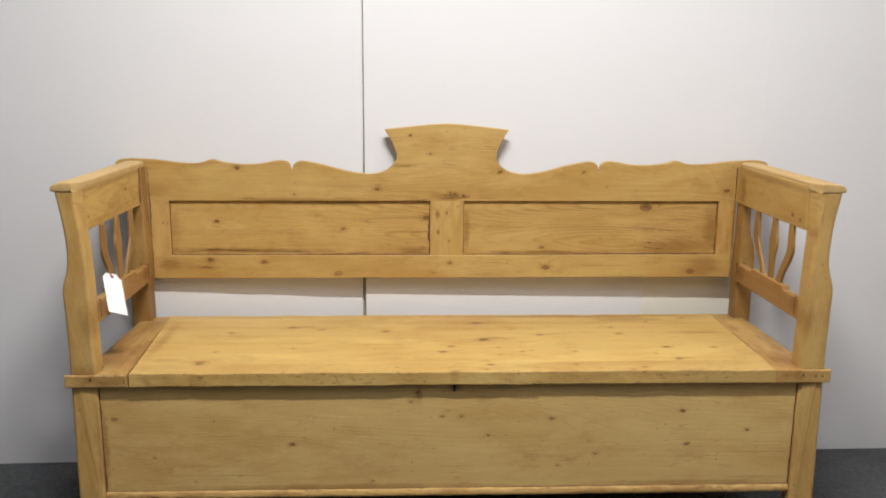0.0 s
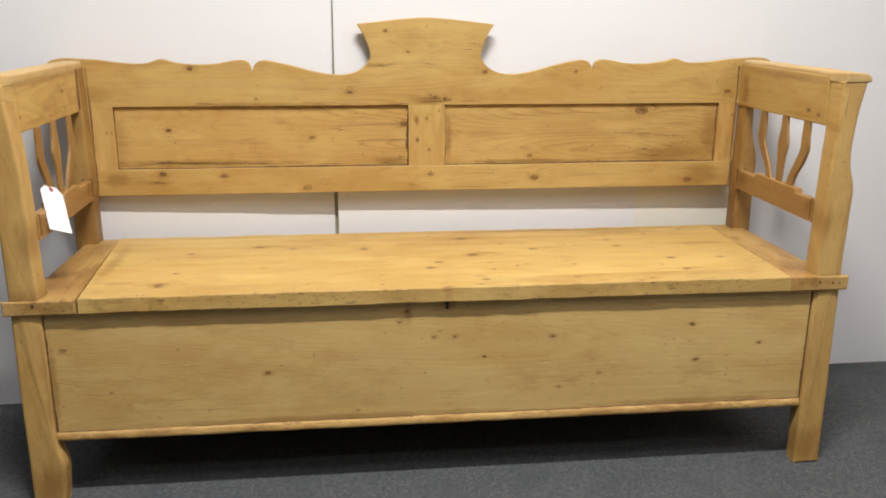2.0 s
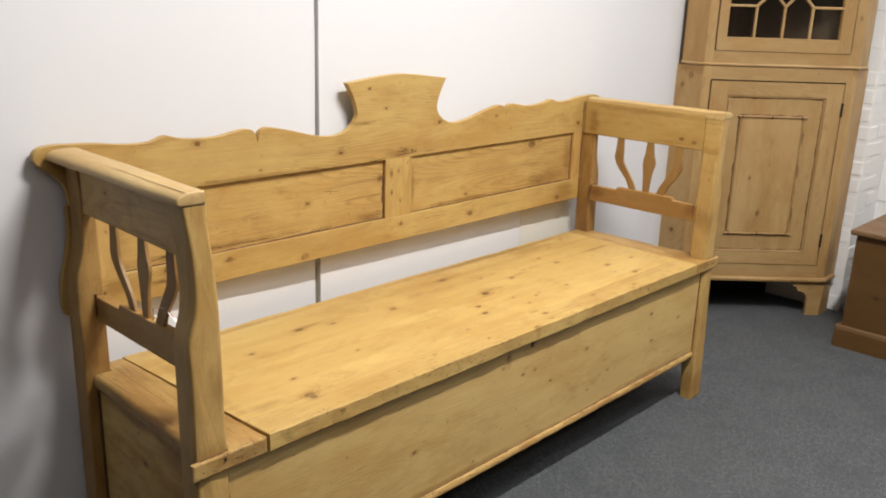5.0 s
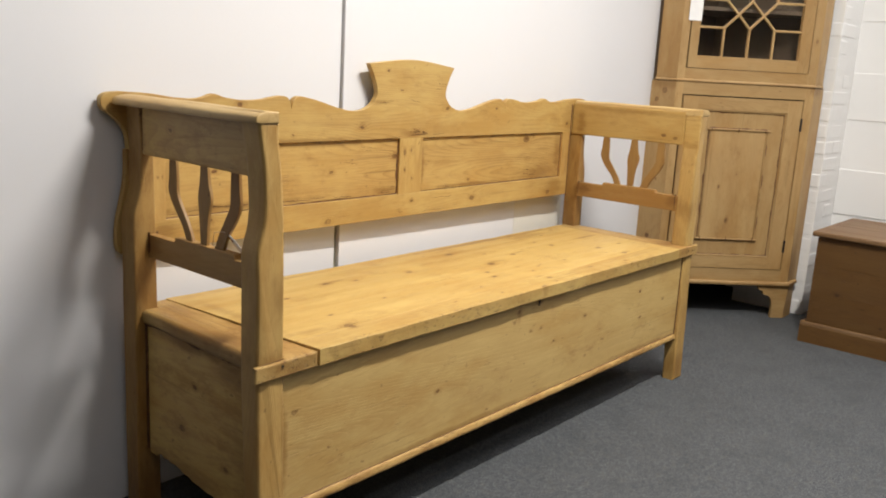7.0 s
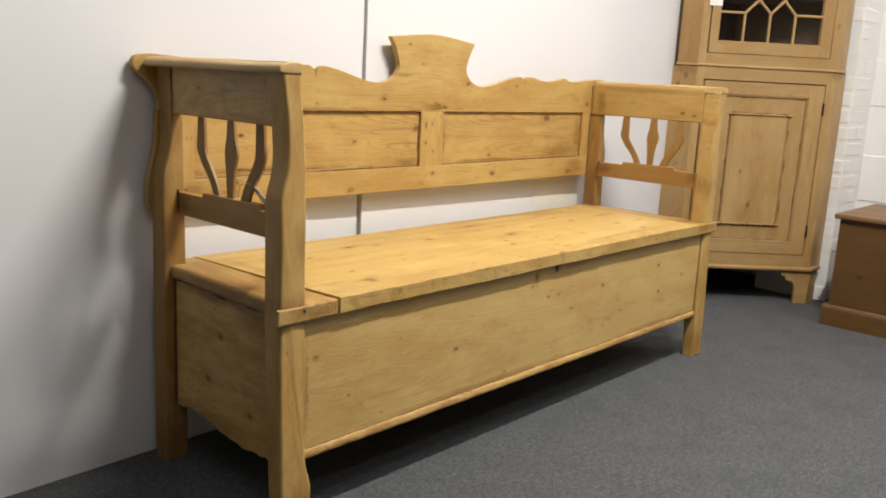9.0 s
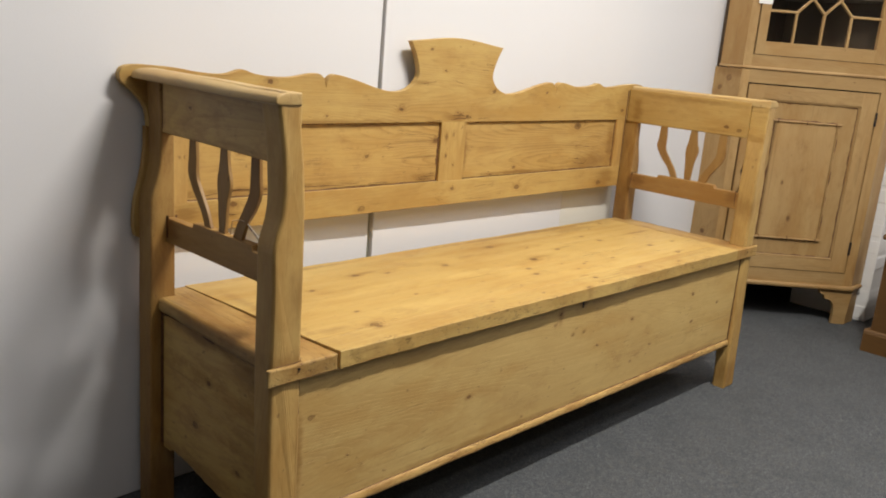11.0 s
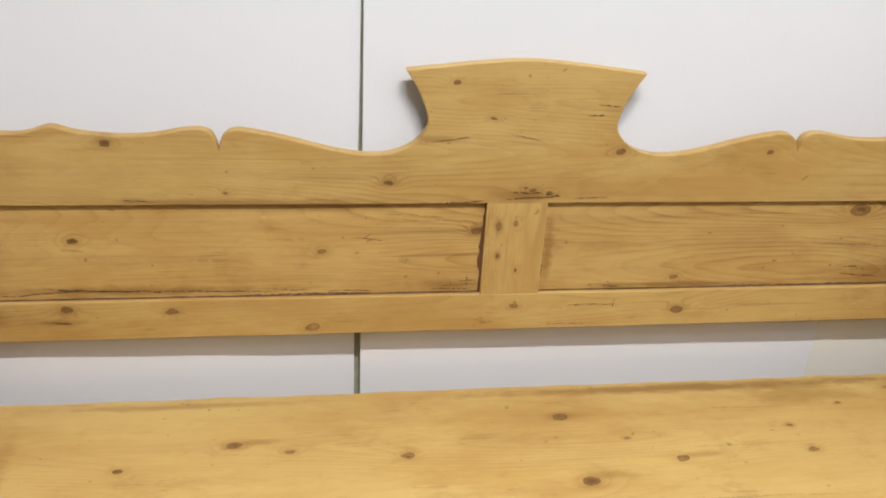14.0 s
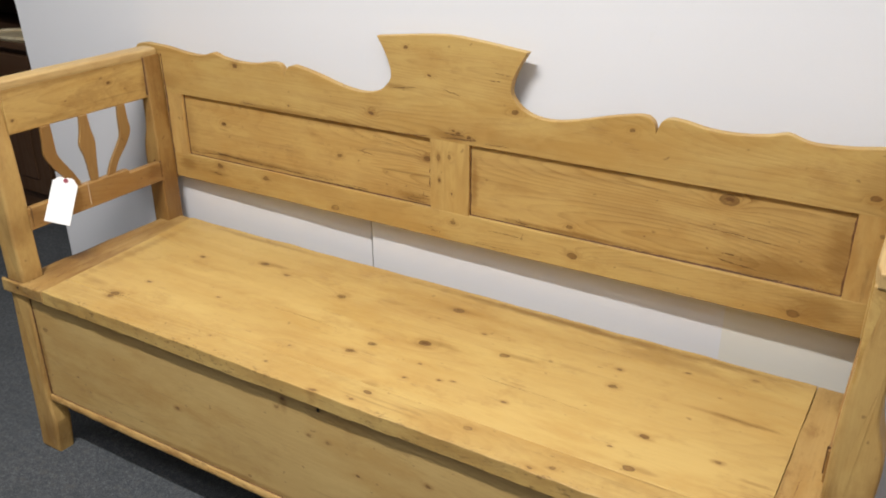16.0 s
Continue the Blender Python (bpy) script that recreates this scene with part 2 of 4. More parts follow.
M_CARD = plain("white_card", (0.82, 0.81, 0.79), 0.7, 0.0, 0.02)
M_STRING = plain("cotton_string", (0.62, 0.48, 0.33), 0.9)
M_RED = plain("red_paper_ring", (0.25, 0.05, 0.07), 0.7)
M_METAL = plain("white_enamel", (0.8, 0.8, 0.8), 0.4)


# ---- mesh helpers ----
def part(name, bm, material, parent=None, label=""):
    me = bpy.data.meshes.new(name)
    bmesh.ops.recalc_face_normals(bm, faces=bm.faces[:])
    bm.to_mesh(me)
    bm.free()
    me.materials.append(material)
    ob = new(name, me)
    if parent:
        ob.parent = parent
    return tagged(ob, label)


def thing(name, place, label, category, group="", turn=0):
    ob = new(name)
    ob.matrix_world = pose(*place, 0, 0, turn)
    return tagged(ob, label, category, group)


def soften(bm, width, segments=2, keep=None):
    """Rounds the edges that fold by more than about 30 degrees."""
    bm.normal_update()
    edges = [e for e in bm.edges if len(e.link_faces) == 2 and e.calc_face_angle(0) > 0.5 and (keep is None or keep(e))]
    if edges:
        bmesh.ops.bevel(bm, geom=edges, offset=width, offset_type="OFFSET", segments=segments, profile=0.5, affect="EDGES", clamp_overlap=True)


def slices(bm, axis, step):
    """Cuts the mesh across an axis, so that it can be made uneven."""
    k = "xyz".index(axis)
    lo, hi = min(v.co[k] for v in bm.verts), max(v.co[k] for v in bm.verts)
    n = int((hi - lo) / step)
    normal = [0, 0, 0]
    normal[k] = 1
    for i in range(1, n):
        at = [0, 0, 0]
        at[k] = lo + (hi - lo) * i / n
        bmesh.ops.bisect_plane(bm, geom=bm.verts[:] + bm.edges[:] + bm.faces[:], plane_co=at, plane_no=normal)


def uneven(bm, size, scale=9.0, seed=0.0):
    for v in bm.verts:
        p = v.co * scale + Vector((seed, seed * 1.7, seed * 0.3))
        v.co += noise.noise_vector(p) * size


def box(x0, x1, y0, y1, z0, z1, bevel=0.003, segments=2, step=None, axis="x", rough=0.0, seed=0.0):
    bm = bmesh.new()
    bmesh.ops.create_cube(bm, size=1.0)
    for v in bm.verts:
        v.co = Vector(((x0 + x1) / 2 + v.co.x * (x1 - x0), (y0 + y1) / 2 + v.co.y * (y1 - y0), (z0 + z1) / 2 + v.co.z * (z1 - z0)))
    if bevel:
        soften(bm, bevel, segments)
    if step:
        slices(bm, axis, step)
    if rough:
        uneven(bm, rough, 9.0, seed)
    return bm


def curve(pts, corners=(), n=4):
    """A smooth closed outline through the points; those whose index is in corners stay sharp."""
    out, count = [], len(pts)
    for i in range(count):
        p1, p2 = Vector(pts[i]), Vector(pts[(i + 1) % count])
        p0 = p1 + (p1 - p2) if i in corners else Vector(pts[i - 1])
        p3 = p2 + (p2 - p1) if (i + 1) % count in corners else Vector(pts[(i + 2) % count])
        straight = i in corners and (i + 1) % count in corners
        for k in range(1 if straight else n):
            t = k / n
            out.append(0.5 * (2 * p1 + (p2 - p0) * t + (2 * p0 - 5 * p1 + 4 * p2 - p3) * t * t + (3 * p1 - p0 - 3 * p2 + p3) * t ** 3))
    return out


def sawn(outline, axis, lo, hi, bevel=0.002, segments=2):
    """A board sawn to an outline. axis: the way through its thickness; the outline lies in the other two axes, in order."""
    bm = bmesh.new()
    k = "xyz".index(axis)
    rings = []
    for depth in (lo, hi):
        ring = []
        for p in outline:
            co = [p[0], p[1]]
            co.insert(k, depth)
            ring.append(bm.verts.new(co))
        rings.append(ring)
    faces = [bm.faces.new(rings[0]), bm.faces.new(rings[1][::-1])]
    n = len(outline)
    for i in range(n):
        bm.faces.new((rings[0][i], rings[0][(i + 1) % n], rings[1][(i + 1) % n], rings[1][i]))
    bmesh.ops.recalc_face_normals(bm, faces=bm.faces[:])
    if bevel:
        rim = {e for f in faces for e in f.edges}
        bmesh.ops.bevel(bm, geom=list(rim), offset=bevel, offset_type="OFFSET", segments=segments, profile=0.5, affect="EDGES", clamp_overlap=True)
    return bm


def mirror_x(bm):
    for v in bm.verts:
        v.co.x = -v.co.x
    bmesh.ops.reverse_faces(bm, faces=bm.faces[:])
    return bm


def smooth(ob, angle=40):
    ob.data.shade_smooth()
    ob.data.set_sharp_from_angle(angle=radians(angle))
    return ob


def rod(points, radius, sides=8, caps=True):
    """A round bar along a line of points; radius: a number or one for each point."""
    bm = bmesh.new()
    rings = []
    for i, p in enumerate(points):
        p = Vector(p)
        ahead = (Vector(points[min(i + 1, len(points) - 1)]) - Vector(points[max(i - 1, 0)])).normalized()
        side = ahead.cross(Vector((0, 0, 1)) if abs(ahead.z) < 0.9 else Vector((1, 0, 0))).normalized()
        up = side.cross(ahead)
        r = radius[i] if isinstance(radius, (list, tuple)) else radius
        rings.append([bm.verts.new(p + r * (math.cos(a) * side + math.sin(a) * up)) for a in (2 * math.pi * k / sides for k in range(sides))])
    for a, b in zip(rings, rings[1:]):
        for k in range(sides):
            bm.faces.new((a[k], a[(k + 1) % sides], b[(k + 1) % sides], b[k]))
    if caps:
        bm.faces.new(rings[0])
        bm.faces.new(rings[-1][::-1])
    return bm


def lathe(profile, sides=16):
    """Turned about the y axis: (radius, y) pairs."""
    bm = bmesh.new()
    rings = [[bm.verts.new((max(r, 1e-5) * math.cos(2 * math.pi * k / sides), y, max(r, 1e-5) * math.sin(2 * math.pi * k / sides))) for k in range(sides)] for r, y in profile]
    for a, b in zip(rings, rings[1:]):
        for k in range(sides):
            bm.faces.new((a[k], a[(k + 1) % sides], b[(k + 1) % sides], b[k]))
    bm.faces.new(rings[0])
    bm.faces.new(rings[-1])
    return bm


def shifted(bm, m):
    bmesh.ops.transform(bm, matrix=m, verts=bm.verts[:])
    return bm


# ---- the setting ----
def structure(name, bm, material, label):
    return tagged(part(name, bm, material), label, "", "", "structure")


structure("floor", box(-5, 2.7, -5.2, 3.2, -0.1, 0, 0), M_CARPET, "dark grey cut-pile carpet floor of a showroom")
structure("ceiling", box(-5, 2.7, -5.2, 3.2, CEIL_Z, CEIL_Z + 0.1, 0), M_WALL, "plain white painted ceiling")
SEAM = -0.238


def askew(bm, slope):
    """The boards do not stand quite in one line."""
    for v in bm.verts:
        v.co.y += (v.co.x - SEAM) * slope
    return bm


bm = box(-1.46, SEAM + 0.001, WALL_Y + 0.010, WALL_Y + 0.045, 0, CEIL_Z, 0.0004, 1)
slices(bm, "z", 0.1)
for v in bm.verts:      # the board's edge has warped away low down
    if v.co.x > SEAM - 0.01 and v.co.z < 1.05:
        v.co.x -= 0.0065 * min(1, (1.05 - v.co.z) / 0.4) + 0.0008 * math.sin(v.co.z * 31)
for v in bm.verts:      # its free end is not plumb
    if v.co.x < -1.4:
        v.co.x = -1.452 - 0.06 * max(0, v.co.z - 0.62)
structure("wall_north_panel_1", askew(bm, 0.028), M_WALL, "smooth white painted partition board")
structure("wall_north_panel_2", askew(box(SEAM + 0.005, 0.9845, WALL_Y, WALL_Y + 0.045, 0, CEIL_Z, 0.0003, 1), 0.0125), M_WALL, "smooth white painted partition board with a dark open joint")
structure("wall_north_panel_3", askew(box(0.9848, 2.2, WALL_Y + 0.0006, WALL_Y + 0.045, 0, CEIL_Z, 0.0003, 1), 0.0125), M_WALL, "smooth white painted partition board beside the cupboard")
structure("trim_joint", box(SEAM - 0.012, SEAM + 0.0049, WALL_Y + 0.016, WALL_Y + 0.04, 0, CEIL_Z, 0), plain("raw_board_edge", (0.31, 0.30, 0.22), 0.85), "raw grey edge of a partition board")
structure("wall_north_patch", askew(box(0.636, 0.95, WALL_Y - 0.0008, WALL_Y + 0.001, 0, 0.72, 0), 0.0125), painted("yellowed_paint", (0.745, 0.725, 0.65)), "yellowed patch of older paint on the partition")
structure("wall_north_backing", box(-1.38, 2.2, WALL_Y + 0.075, WALL_Y + 0.11, 0, CEIL_Z, 0), M_EDGE, "plain backing behind the partition boards")
structure("wall_east", box(2.47, 2.67, -5.2, 3.2, 0, CEIL_Z, 0), M_BRICK, "white painted masonry wall")
# three walls added to close the room; their dark tone limits the fill
structure("wall_south", box(-5, 2.7, -5.4, -5.2, 0, CEIL_Z, 0), M_FAR, "plain dark taupe wall added to close the room and cut bounced light")
structure("wall_west", box(-5.2, -5, -5.4, 3.4, 0, CEIL_Z, 0), M_FAR, "plain dark taupe wall added to close the room and cut bounced light")
structure("wall_far", box(-5, 2.7, 3.2, 3.4, 0, CEIL_Z, 0), M_FAR, "plain dark taupe wall added to close the room and cut bounced light")

# ---- the settle ----
SEAT_Z = 0.491
SETTLE = thing("box_settle", (0.012, 0, 0), "stripped antique pine box settle with shaped crest and lidded seat", "bench")
W_SEAT = pine("pine_seat", "x", "y", light=(0.508, 0.334, 0.108), strength=0.36, wander=0.45, cracks=0.1, knots=((-0.615, 0.314, 0.008), (-0.449, 0.361, 0.012), (-0.363, 0.339, 0.008), (-0.624, 0.146, 0.007), (-0.646, 0.063, 0.012),
    (-0.18, 0.317, 0.011), (0.085, 0.396, 0.014), (0.001, 0.182, 0.010), (-0.023, 0.137, 0.010), (0.095, 0.24, 0.015), (0.259, 0.281, 0.011), (0.184, 0.336, 0.004),
    (0.097, 0.033, 0.010), (0.479, 0.35, 0.006), (0.49, 0.288, 0.009), (0.59, 0.167, 0.010), (0.596, 0.072, 0.011), (0.334, 0.136, 0.005), (0.315, 0.031, 0.007), (0.719, 0.162, 0.006), (0.130, 0.168, 0.0045), (0.128, 0.110, 0.004), (0.192, 0.137, 0.004), (0.217, 0.147, 0.004), (-0.142, 0.090, 0.0045), (-0.424, 0.172, 0.004), (0.548, 0.112, 0.004), (0.599, 0.405, 0.005), (0.72, 0.445, 0.006)), stains_and_shade=((0.35, 0.466, 0.50, 0.016, 0.75), (-0.55, 0.466, 0.25, 0.010, 0.5), (-0.79, 0.25, 0.02, 0.2, 0.4), (0.55, 0.43, 0.12, 0.03, 0.4), (0.72, 0.297, 0.10, 0.008, 0.6), (0.785, 0.138, 0.035, 0.006, 0.5),
    (-0.41, 0.366, 0.035, 0.009, 0.5), (0.125, 0.25, 0.05, 0.014, 0.45), (0.085, 0.056, 0.025, 0.014, 0.5), (0.118, 0.399, 0.035, 0.009, 0.5), (0.62, 0.078, 0.03, 0.008, 0.4), (0.30, 0.288, 0.05, 0.010, 0.4), (-0.74, 0.08, 0.05, 0.02, 0.4)))
W_NOSE = pine("pine_front_plank", "x", "y", grub=0.2, light=(0.508, 0.334, 0.108), strength=0.4, knots=((0.002, -0.014, 0.007), (-0.646, 0.05, 0.010), (0.097, 0.033, 0.010), (0.315, 0.031, 0.008), (-0.314, 0.034, 0.004), (-0.142, 0.019, 0.005), (0.488, 0.009, 0.006), (0.455, -0.010, 0.005), (0.082, -0.001, 0.005)), worn=("y", -0.016, 0.006), cracks=0.3, wander=0.45)
W_FRONT = pine("pine_front", "x", "z", grub=0.07, light=(0.575, 0.385, 0.142), wander=0.5, cracks=0.25, strength=0.25, ring=44, knots=((0.589, 0.376, 0.0088), (0.09, 0.314, 0.0056), (-0.408, 0.294, 0.0064), (0.367, 0.26, 0.0064), (0.606, 0.286, 0.0064), (0.761, 0.322, 0.0056),
    (0.252, 0.358, 0.0064), (0.021, 0.367, 0.0048), (-0.028, 0.367, 0.0048), (-0.754, 0.261, 0.0040), (-0.107, 0.407, 0.0056), (0.271, 0.229, 0.0048), (-0.205, 0.191, 0.0048), (-0.849, 0.366, 0.0080), (-0.09, 0.432, 0.0064)), stains_and_shade=((0.002, 0.446, 0.022, 0.016, 0.8), (-0.087, 0.425, 0.012, 0.03, 0.5), (-0.3, 0.176, 0.5, 0.010, 0.5), (0.6, 0.178, 0.3, 0.009, 0.5), (-0.875, 0.3, 0.012, 0.12, 0.6)))
W_TOP = pine("pine_crest", "x", "z", cracks=0.10, ring=105, strength=0.92, stains_and_shade=((-0.45, 0.846, 0.3, 0.008, 0.6), (0.0, 0.856, 0.08, 0.012, 0.7), (-0.86, 0.87, 0.05, 0.03, 0.3), (0.86, 0.90, 0.05, 0.06, 0.3), (-0.14, 0.95, 0.05, 0.006, 0.5)), knots=((-0.618, 0.94, 0.009), (-0.205, 0.878, 0.008), (-0.107, 1.038, 0.006), (-0.047, 0.983, 0.006), (0.16, 0.93, 0.008), (0.413, 0.93, 0.006), (0.852, 0.875, 0.009), (0.012, 0.868, 0.004), (0.024, 0.864, 0.005), (0.052, 0.860, 0.005), (-0.452, 0.862, 0.004)))
W_RAIL = pine("pine_rail", "x", "z", ring=90, strength=0.8, stains_and_shade=((-0.72, 0.640, 0.05, 0.01, 0.6), (0.80, 0.64, 0.07, 0.04, 0.6), (-0.83, 0.65, 0.04, 0.03, 0.6)), knots=((-0.709, 0.663, 0.010), (-0.548, 0.656, 0.009), (-0.326, 0.62, 0.011), (0.011, 0.652, 0.008), (0.306, 0.637, 0.012), (0.755, 0.624, 0.013)))
# old stains, and the brown shade along the panels' borders, put into the colour
W_PANEL = pine("pine_panel", "x", "z", light=(0.484, 0.306, 0.097), ring=70, wave=0.016, strength=1.15, cracks=0.35, knots=((-0.687, 0.779, 0.008), (-0.309, 0.757, 0.007), (-0.061, 0.79, 0.010), (0.609, 0.822, 0.019), (0.292, 0.698, 0.007)), stains_and_shade=((-0.60, 0.690, 0.28, 0.012, 0.65), (-0.815, 0.76, 0.030, 0.09, 0.35), (-0.10, 0.688, 0.06, 0.016, 0.7), (0.70, 0.700, 0.14, 0.040, 0.6), (0.815, 0.76, 0.035, 0.09, 0.6), (0.30, 0.684, 0.22, 0.007, 0.7), (0.062, 0.75, 0.012, 0.08, 0.6), (-0.30, 0.835, 0.3, 0.010, 0.5)))
# dirty marks; those at feet and corners, back posts' too, put shade in colour
W_UP = pine("pine_upright", "z", "x", grub=0.2, stains_and_shade=((0.62, -0.89, 0.05, 0.03, 0.5), (0.05, -0.90, 0.07, 0.06, 0.6), (0.49, -0.91, 0.03, 0.05, 0.6), (0.05, 0.90, 0.06, 0.06, 0.5), (0.90, -0.88, 0.05, 0.02, 0.55), (0.90, 0.89, 0.05, 0.02, 0.4), (0.62, 0.89, 0.04, 0.02, 0.5), (0.30, -0.885, 0.14, 0.006, 0.5)), light=(0.478, 0.300, 0.098), wander=0.75)
W_MUNT = pine("pine_muntin", "z", "x", knots=((0.801, -0.026, 0.007), (0.806, 0.002, 0.006), (0.749, -0.023, 0.005), (0.721, 0.009, 0.004)), strength=0.6)
# redder wood, darkened further: shade on back posts, splats and stretchers in the colour
W_BPOST_SHADED = pine("pine_back_post_shaded", "z", "x", grub=0.4, light=(0.37, 0.212, 0.063), dark=(0.2, 0.098, 0.024), wander=0.8, stains_and_shade=((0.55, 0.89, 0.12, 0.05, 0.5), (0.55, -0.89, 0.15, 0.05, 0.5), (0.05, -0.90, 0.11, 0.07, 0.85), (0.05, 0.90, 0.06, 0.06, 0.5)))
W_SPLAT_SHADED = pine("pine_splat_shaded", "z", "y", light=(0.31, 0.172, 0.053), dark=(0.17, 0.082, 0.022), strength=0.5, cracks=0.1)
W_STRETCH_SHADED = pine("pine_stretcher_shaded", "y", "z", light=(0.345, 0.192, 0.059), dark=(0.19, 0.089, 0.023), stains_and_shade=((0.42, 0.64, 0.04, 0.03, 0.6), (0.06, 0.64, 0.03, 0.03, 0.5)))
W_LONG = pine("pine_long", "x", "z")
# browner under the armrest and near the posts
ARM_BROWN = ((0.25, 0.936, 0.25, 0.012, 0.5), (0.455, 0.88, 0.025, 0.06, 0.7), (0.45, 0.64, 0.03, 0.03, 0.6), (0.05, 0.64, 0.02, 0.03, 0.5), (0.15, 0.85, 0.1, 0.008, 0.4))
W_DEEP = pine("pine_deep", "y", "z", stains_and_shade=ARM_BROWN, knots=((0.12, 0.865, 0.009), (0.075, 0.858, 0.010)))
W_ARM = pine("pine_armrest", "y", "x", light=(0.50, 0.335, 0.135), strength=0.35, wander=0.35, cracks=0.12)
W_DEEPL = pine("pine_deep_plain", "y", "z", grub=0.4, stains_and_shade=ARM_BROWN, knots=((0.06, 0.868, 0.005), (0.33, 0.90, 0.006)))
W_END = pine("pine_seat_end", "y", "x", grub=0.55, light=(0.44, 0.275, 0.093), wander=0.8, cracks=0.4, worn=("y", -0.014, 0.03), stains_and_shade=((0.20, -0.90, 0.24, 0.045, 0.75), (0.08, -0.87, 0.07, 0.05, 0.6), (0.38, -0.86, 0.08, 0.04, 0.55), (0.25, 0.90, 0.25, 0.03, 0.5), (0.45, 0.88, 0.05, 0.05, 0.6), (0.05, 0.86, 0.05, 0.05, 0.5)))

# box: posts, panels, bottom
FOOT = [(0.944, 0.0), (0.945, 0.2), (0.945, 0.45), (0.945, 0.57), (0.946, 0.64), (0.947, 0.69), (0.943, 0.715), (0.934, 0.745), (0.930, 0.775), (0.930, 0.81), (0.934, 0.868), (0.947, 0.944),
        (0.903, 0.944), (0.894, 0.868), (0.887, 0.80), (0.884, 0.72), (0.883, 0.60), (0.882, 0.49), (0.881, 0.40), (0.881, 0.278), (0.881, 0.155), (0.870, 0.105), (0.867, 0.08), (0.873, 0.0)]
BACK = [(0.936, 0.0), (0.936, 0.45), (0.935, 0.57), (0.936, 0.64), (0.935, 0.69), (0.930, 0.715), (0.920, 0.745), (0.915, 0.775), (0.914, 0.81), (0.914, 0.868), (0.919, 0.944), (0.886, 0.944), (0.880, 0.6), (0.879, 0.0)]
STRAIGHT = FOOT[:21] + [(0.880, 0.105), (0.879, 0.06), (0.878, 0.0)]      # one front foot has been cut straight
for side in (1, -1):
    for outline, corners, y0, y1 in ((STRAIGHT if side > 0 else FOOT, (0, 11, 12, 23), -0.010, 0.046), (BACK, (0, 10, 11, 13), 0.444, 0.498)):
        if side > 0 and y0 > 0:
            outline = [(x + 0.007 if x < 0.9 else x, z) for x, z in outline]
        bm = sawn(curve(outline, corners, 3), "y", y0, y1, 0.007 if y0 < 0 else 0.004, 3)
        uneven(bm, 0.0012, 12, side + y0)
        for v in bm.verts if y0 < 0 else ():      # the front legs rake forwards and taper
            low = max(0, (0.45 - v.co.z) / 0.45)
            v.co.y -= (0.013 if v.co.y < 0.018 else 0.024) * low
        if side > 0 and y0 > 0.1:
            bmesh.ops.translate(bm, vec=(0, 0.007, 0), verts=bm.verts[:])
        part("post", bm if side > 0 else mirror_x(bm), W_UP if y0 < 0 else W_BPOST_SHADED, SETTLE)
part("front_panel", box(-0.8795, 0.8795, -0.003, 0.022, 0.155, 0.456, 0.001, step=0.2, rough=0.0008), W_FRONT, SETTLE)
bm = sawn(curve([(-0.001, 0.150), (-0.0085, 0.151), (-0.0105, 0.158), (-0.0075, 0.168), (-0.001, 0.171)], (0, 4), 3), "x", -0.880, 0.880, 0)
slices(bm, "x", 0.02)
uneven(bm, 0.0019, 34, 3)
smooth(part("base_moulding", bm, pine("pine_moulding", "x", "z", grub=0.6, rough=0.68, light=(0.485, 0.305, 0.102), worn=("z", 0.20, 0.25), wander=0.8, strength=0.8), SETTLE), 50)
part("bottom_board", box(-0.878, 0.878, 0.023, 0.46, 0.150, 0.168, 0.002), W_LONG, SETTLE)
part("back_board", box(-0.875, 0.875, 0.448, 0.468, 0.168, 0.462, 0.002), W_LONG, SETTLE)
SIDE = [(0.044, 0.456), (0.434, 0.456), (0.434, 0.150), (0.42, 0.146), (0.36, 0.152), (0.26, 0.136), (0.16, 0.126), (0.09, 0.133), (0.044, 0.126)]
for side in (1, -1):
    bm = sawn(curve(SIDE, (0, 1, 2, 8), 6), "x", 0.894, 0.912, 0.002)
    for v in bm.verts:
        if v.co.z < 0.2:
            v.co.z += 0.007 * noise.noise(Vector((v.co.y * 45, side, 0))) + 0.004 * noise.noise(Vector((v.co.y * 130, side, 0)))
    part("side_panel", bm if side > 0 else mirror_x(bm), pine("pine_side", "y", "z", wander=0.8, grub=0.38, knots=((0.25, 0.36, 0.008), (0.30, 0.25, 0.012), (0.14, 0.21, 0.008)), stains_and_shade=((0.25, 0.450, 0.22, 0.022, 0.85), (0.12, 0.42, 0.08, 0.03, 0.6), (0.3, 0.15, 0.2, 0.03, 0.6), (0.05, 0.25, 0.02, 0.2, 0.5))) if side > 0 else bpy.data.materials["pine_side"], SETTLE)

# seat: a lid between two end boards that are notched round the posts
bm = sawn([(-0.8338, 0.486), (0.8242, 0.486), (0.8166, 0.0556), (-0.8043, 0.0556)], "z", SEAT_Z - 0.032, SEAT_Z, 0.0015, 2)
slices(bm, "x", 0.018)
for v in bm.verts:
    if v.co.y > 0.46:
        v.co.y += 0.003 * noise.noise(v.co * 14) - 0.004 * max(0, noise.noise(Vector((v.co.x * 5, 3, 0))))
        v.co.z -= 0.004 * max(0, noise.noise(Vector((v.co.x * 6, 9, 0))))
LID = part("seat_lid", bm, W_SEAT, SETTLE, "knotty pine lid with worn front edge")
bm = sawn([(-0.8043, 0.0550), (0.8166, 0.0550), (0.8153, -0.020), (-0.7992, -0.020)], "z", SEAT_Z - 0.034, SEAT_Z + 0.0003, 0.0012, 1)
nose = [e for e in bm.edges if all(v.co.y < -0.015 for v in e.verts) and abs(e.verts[0].co.x - e.verts[1].co.x) > 0.5]
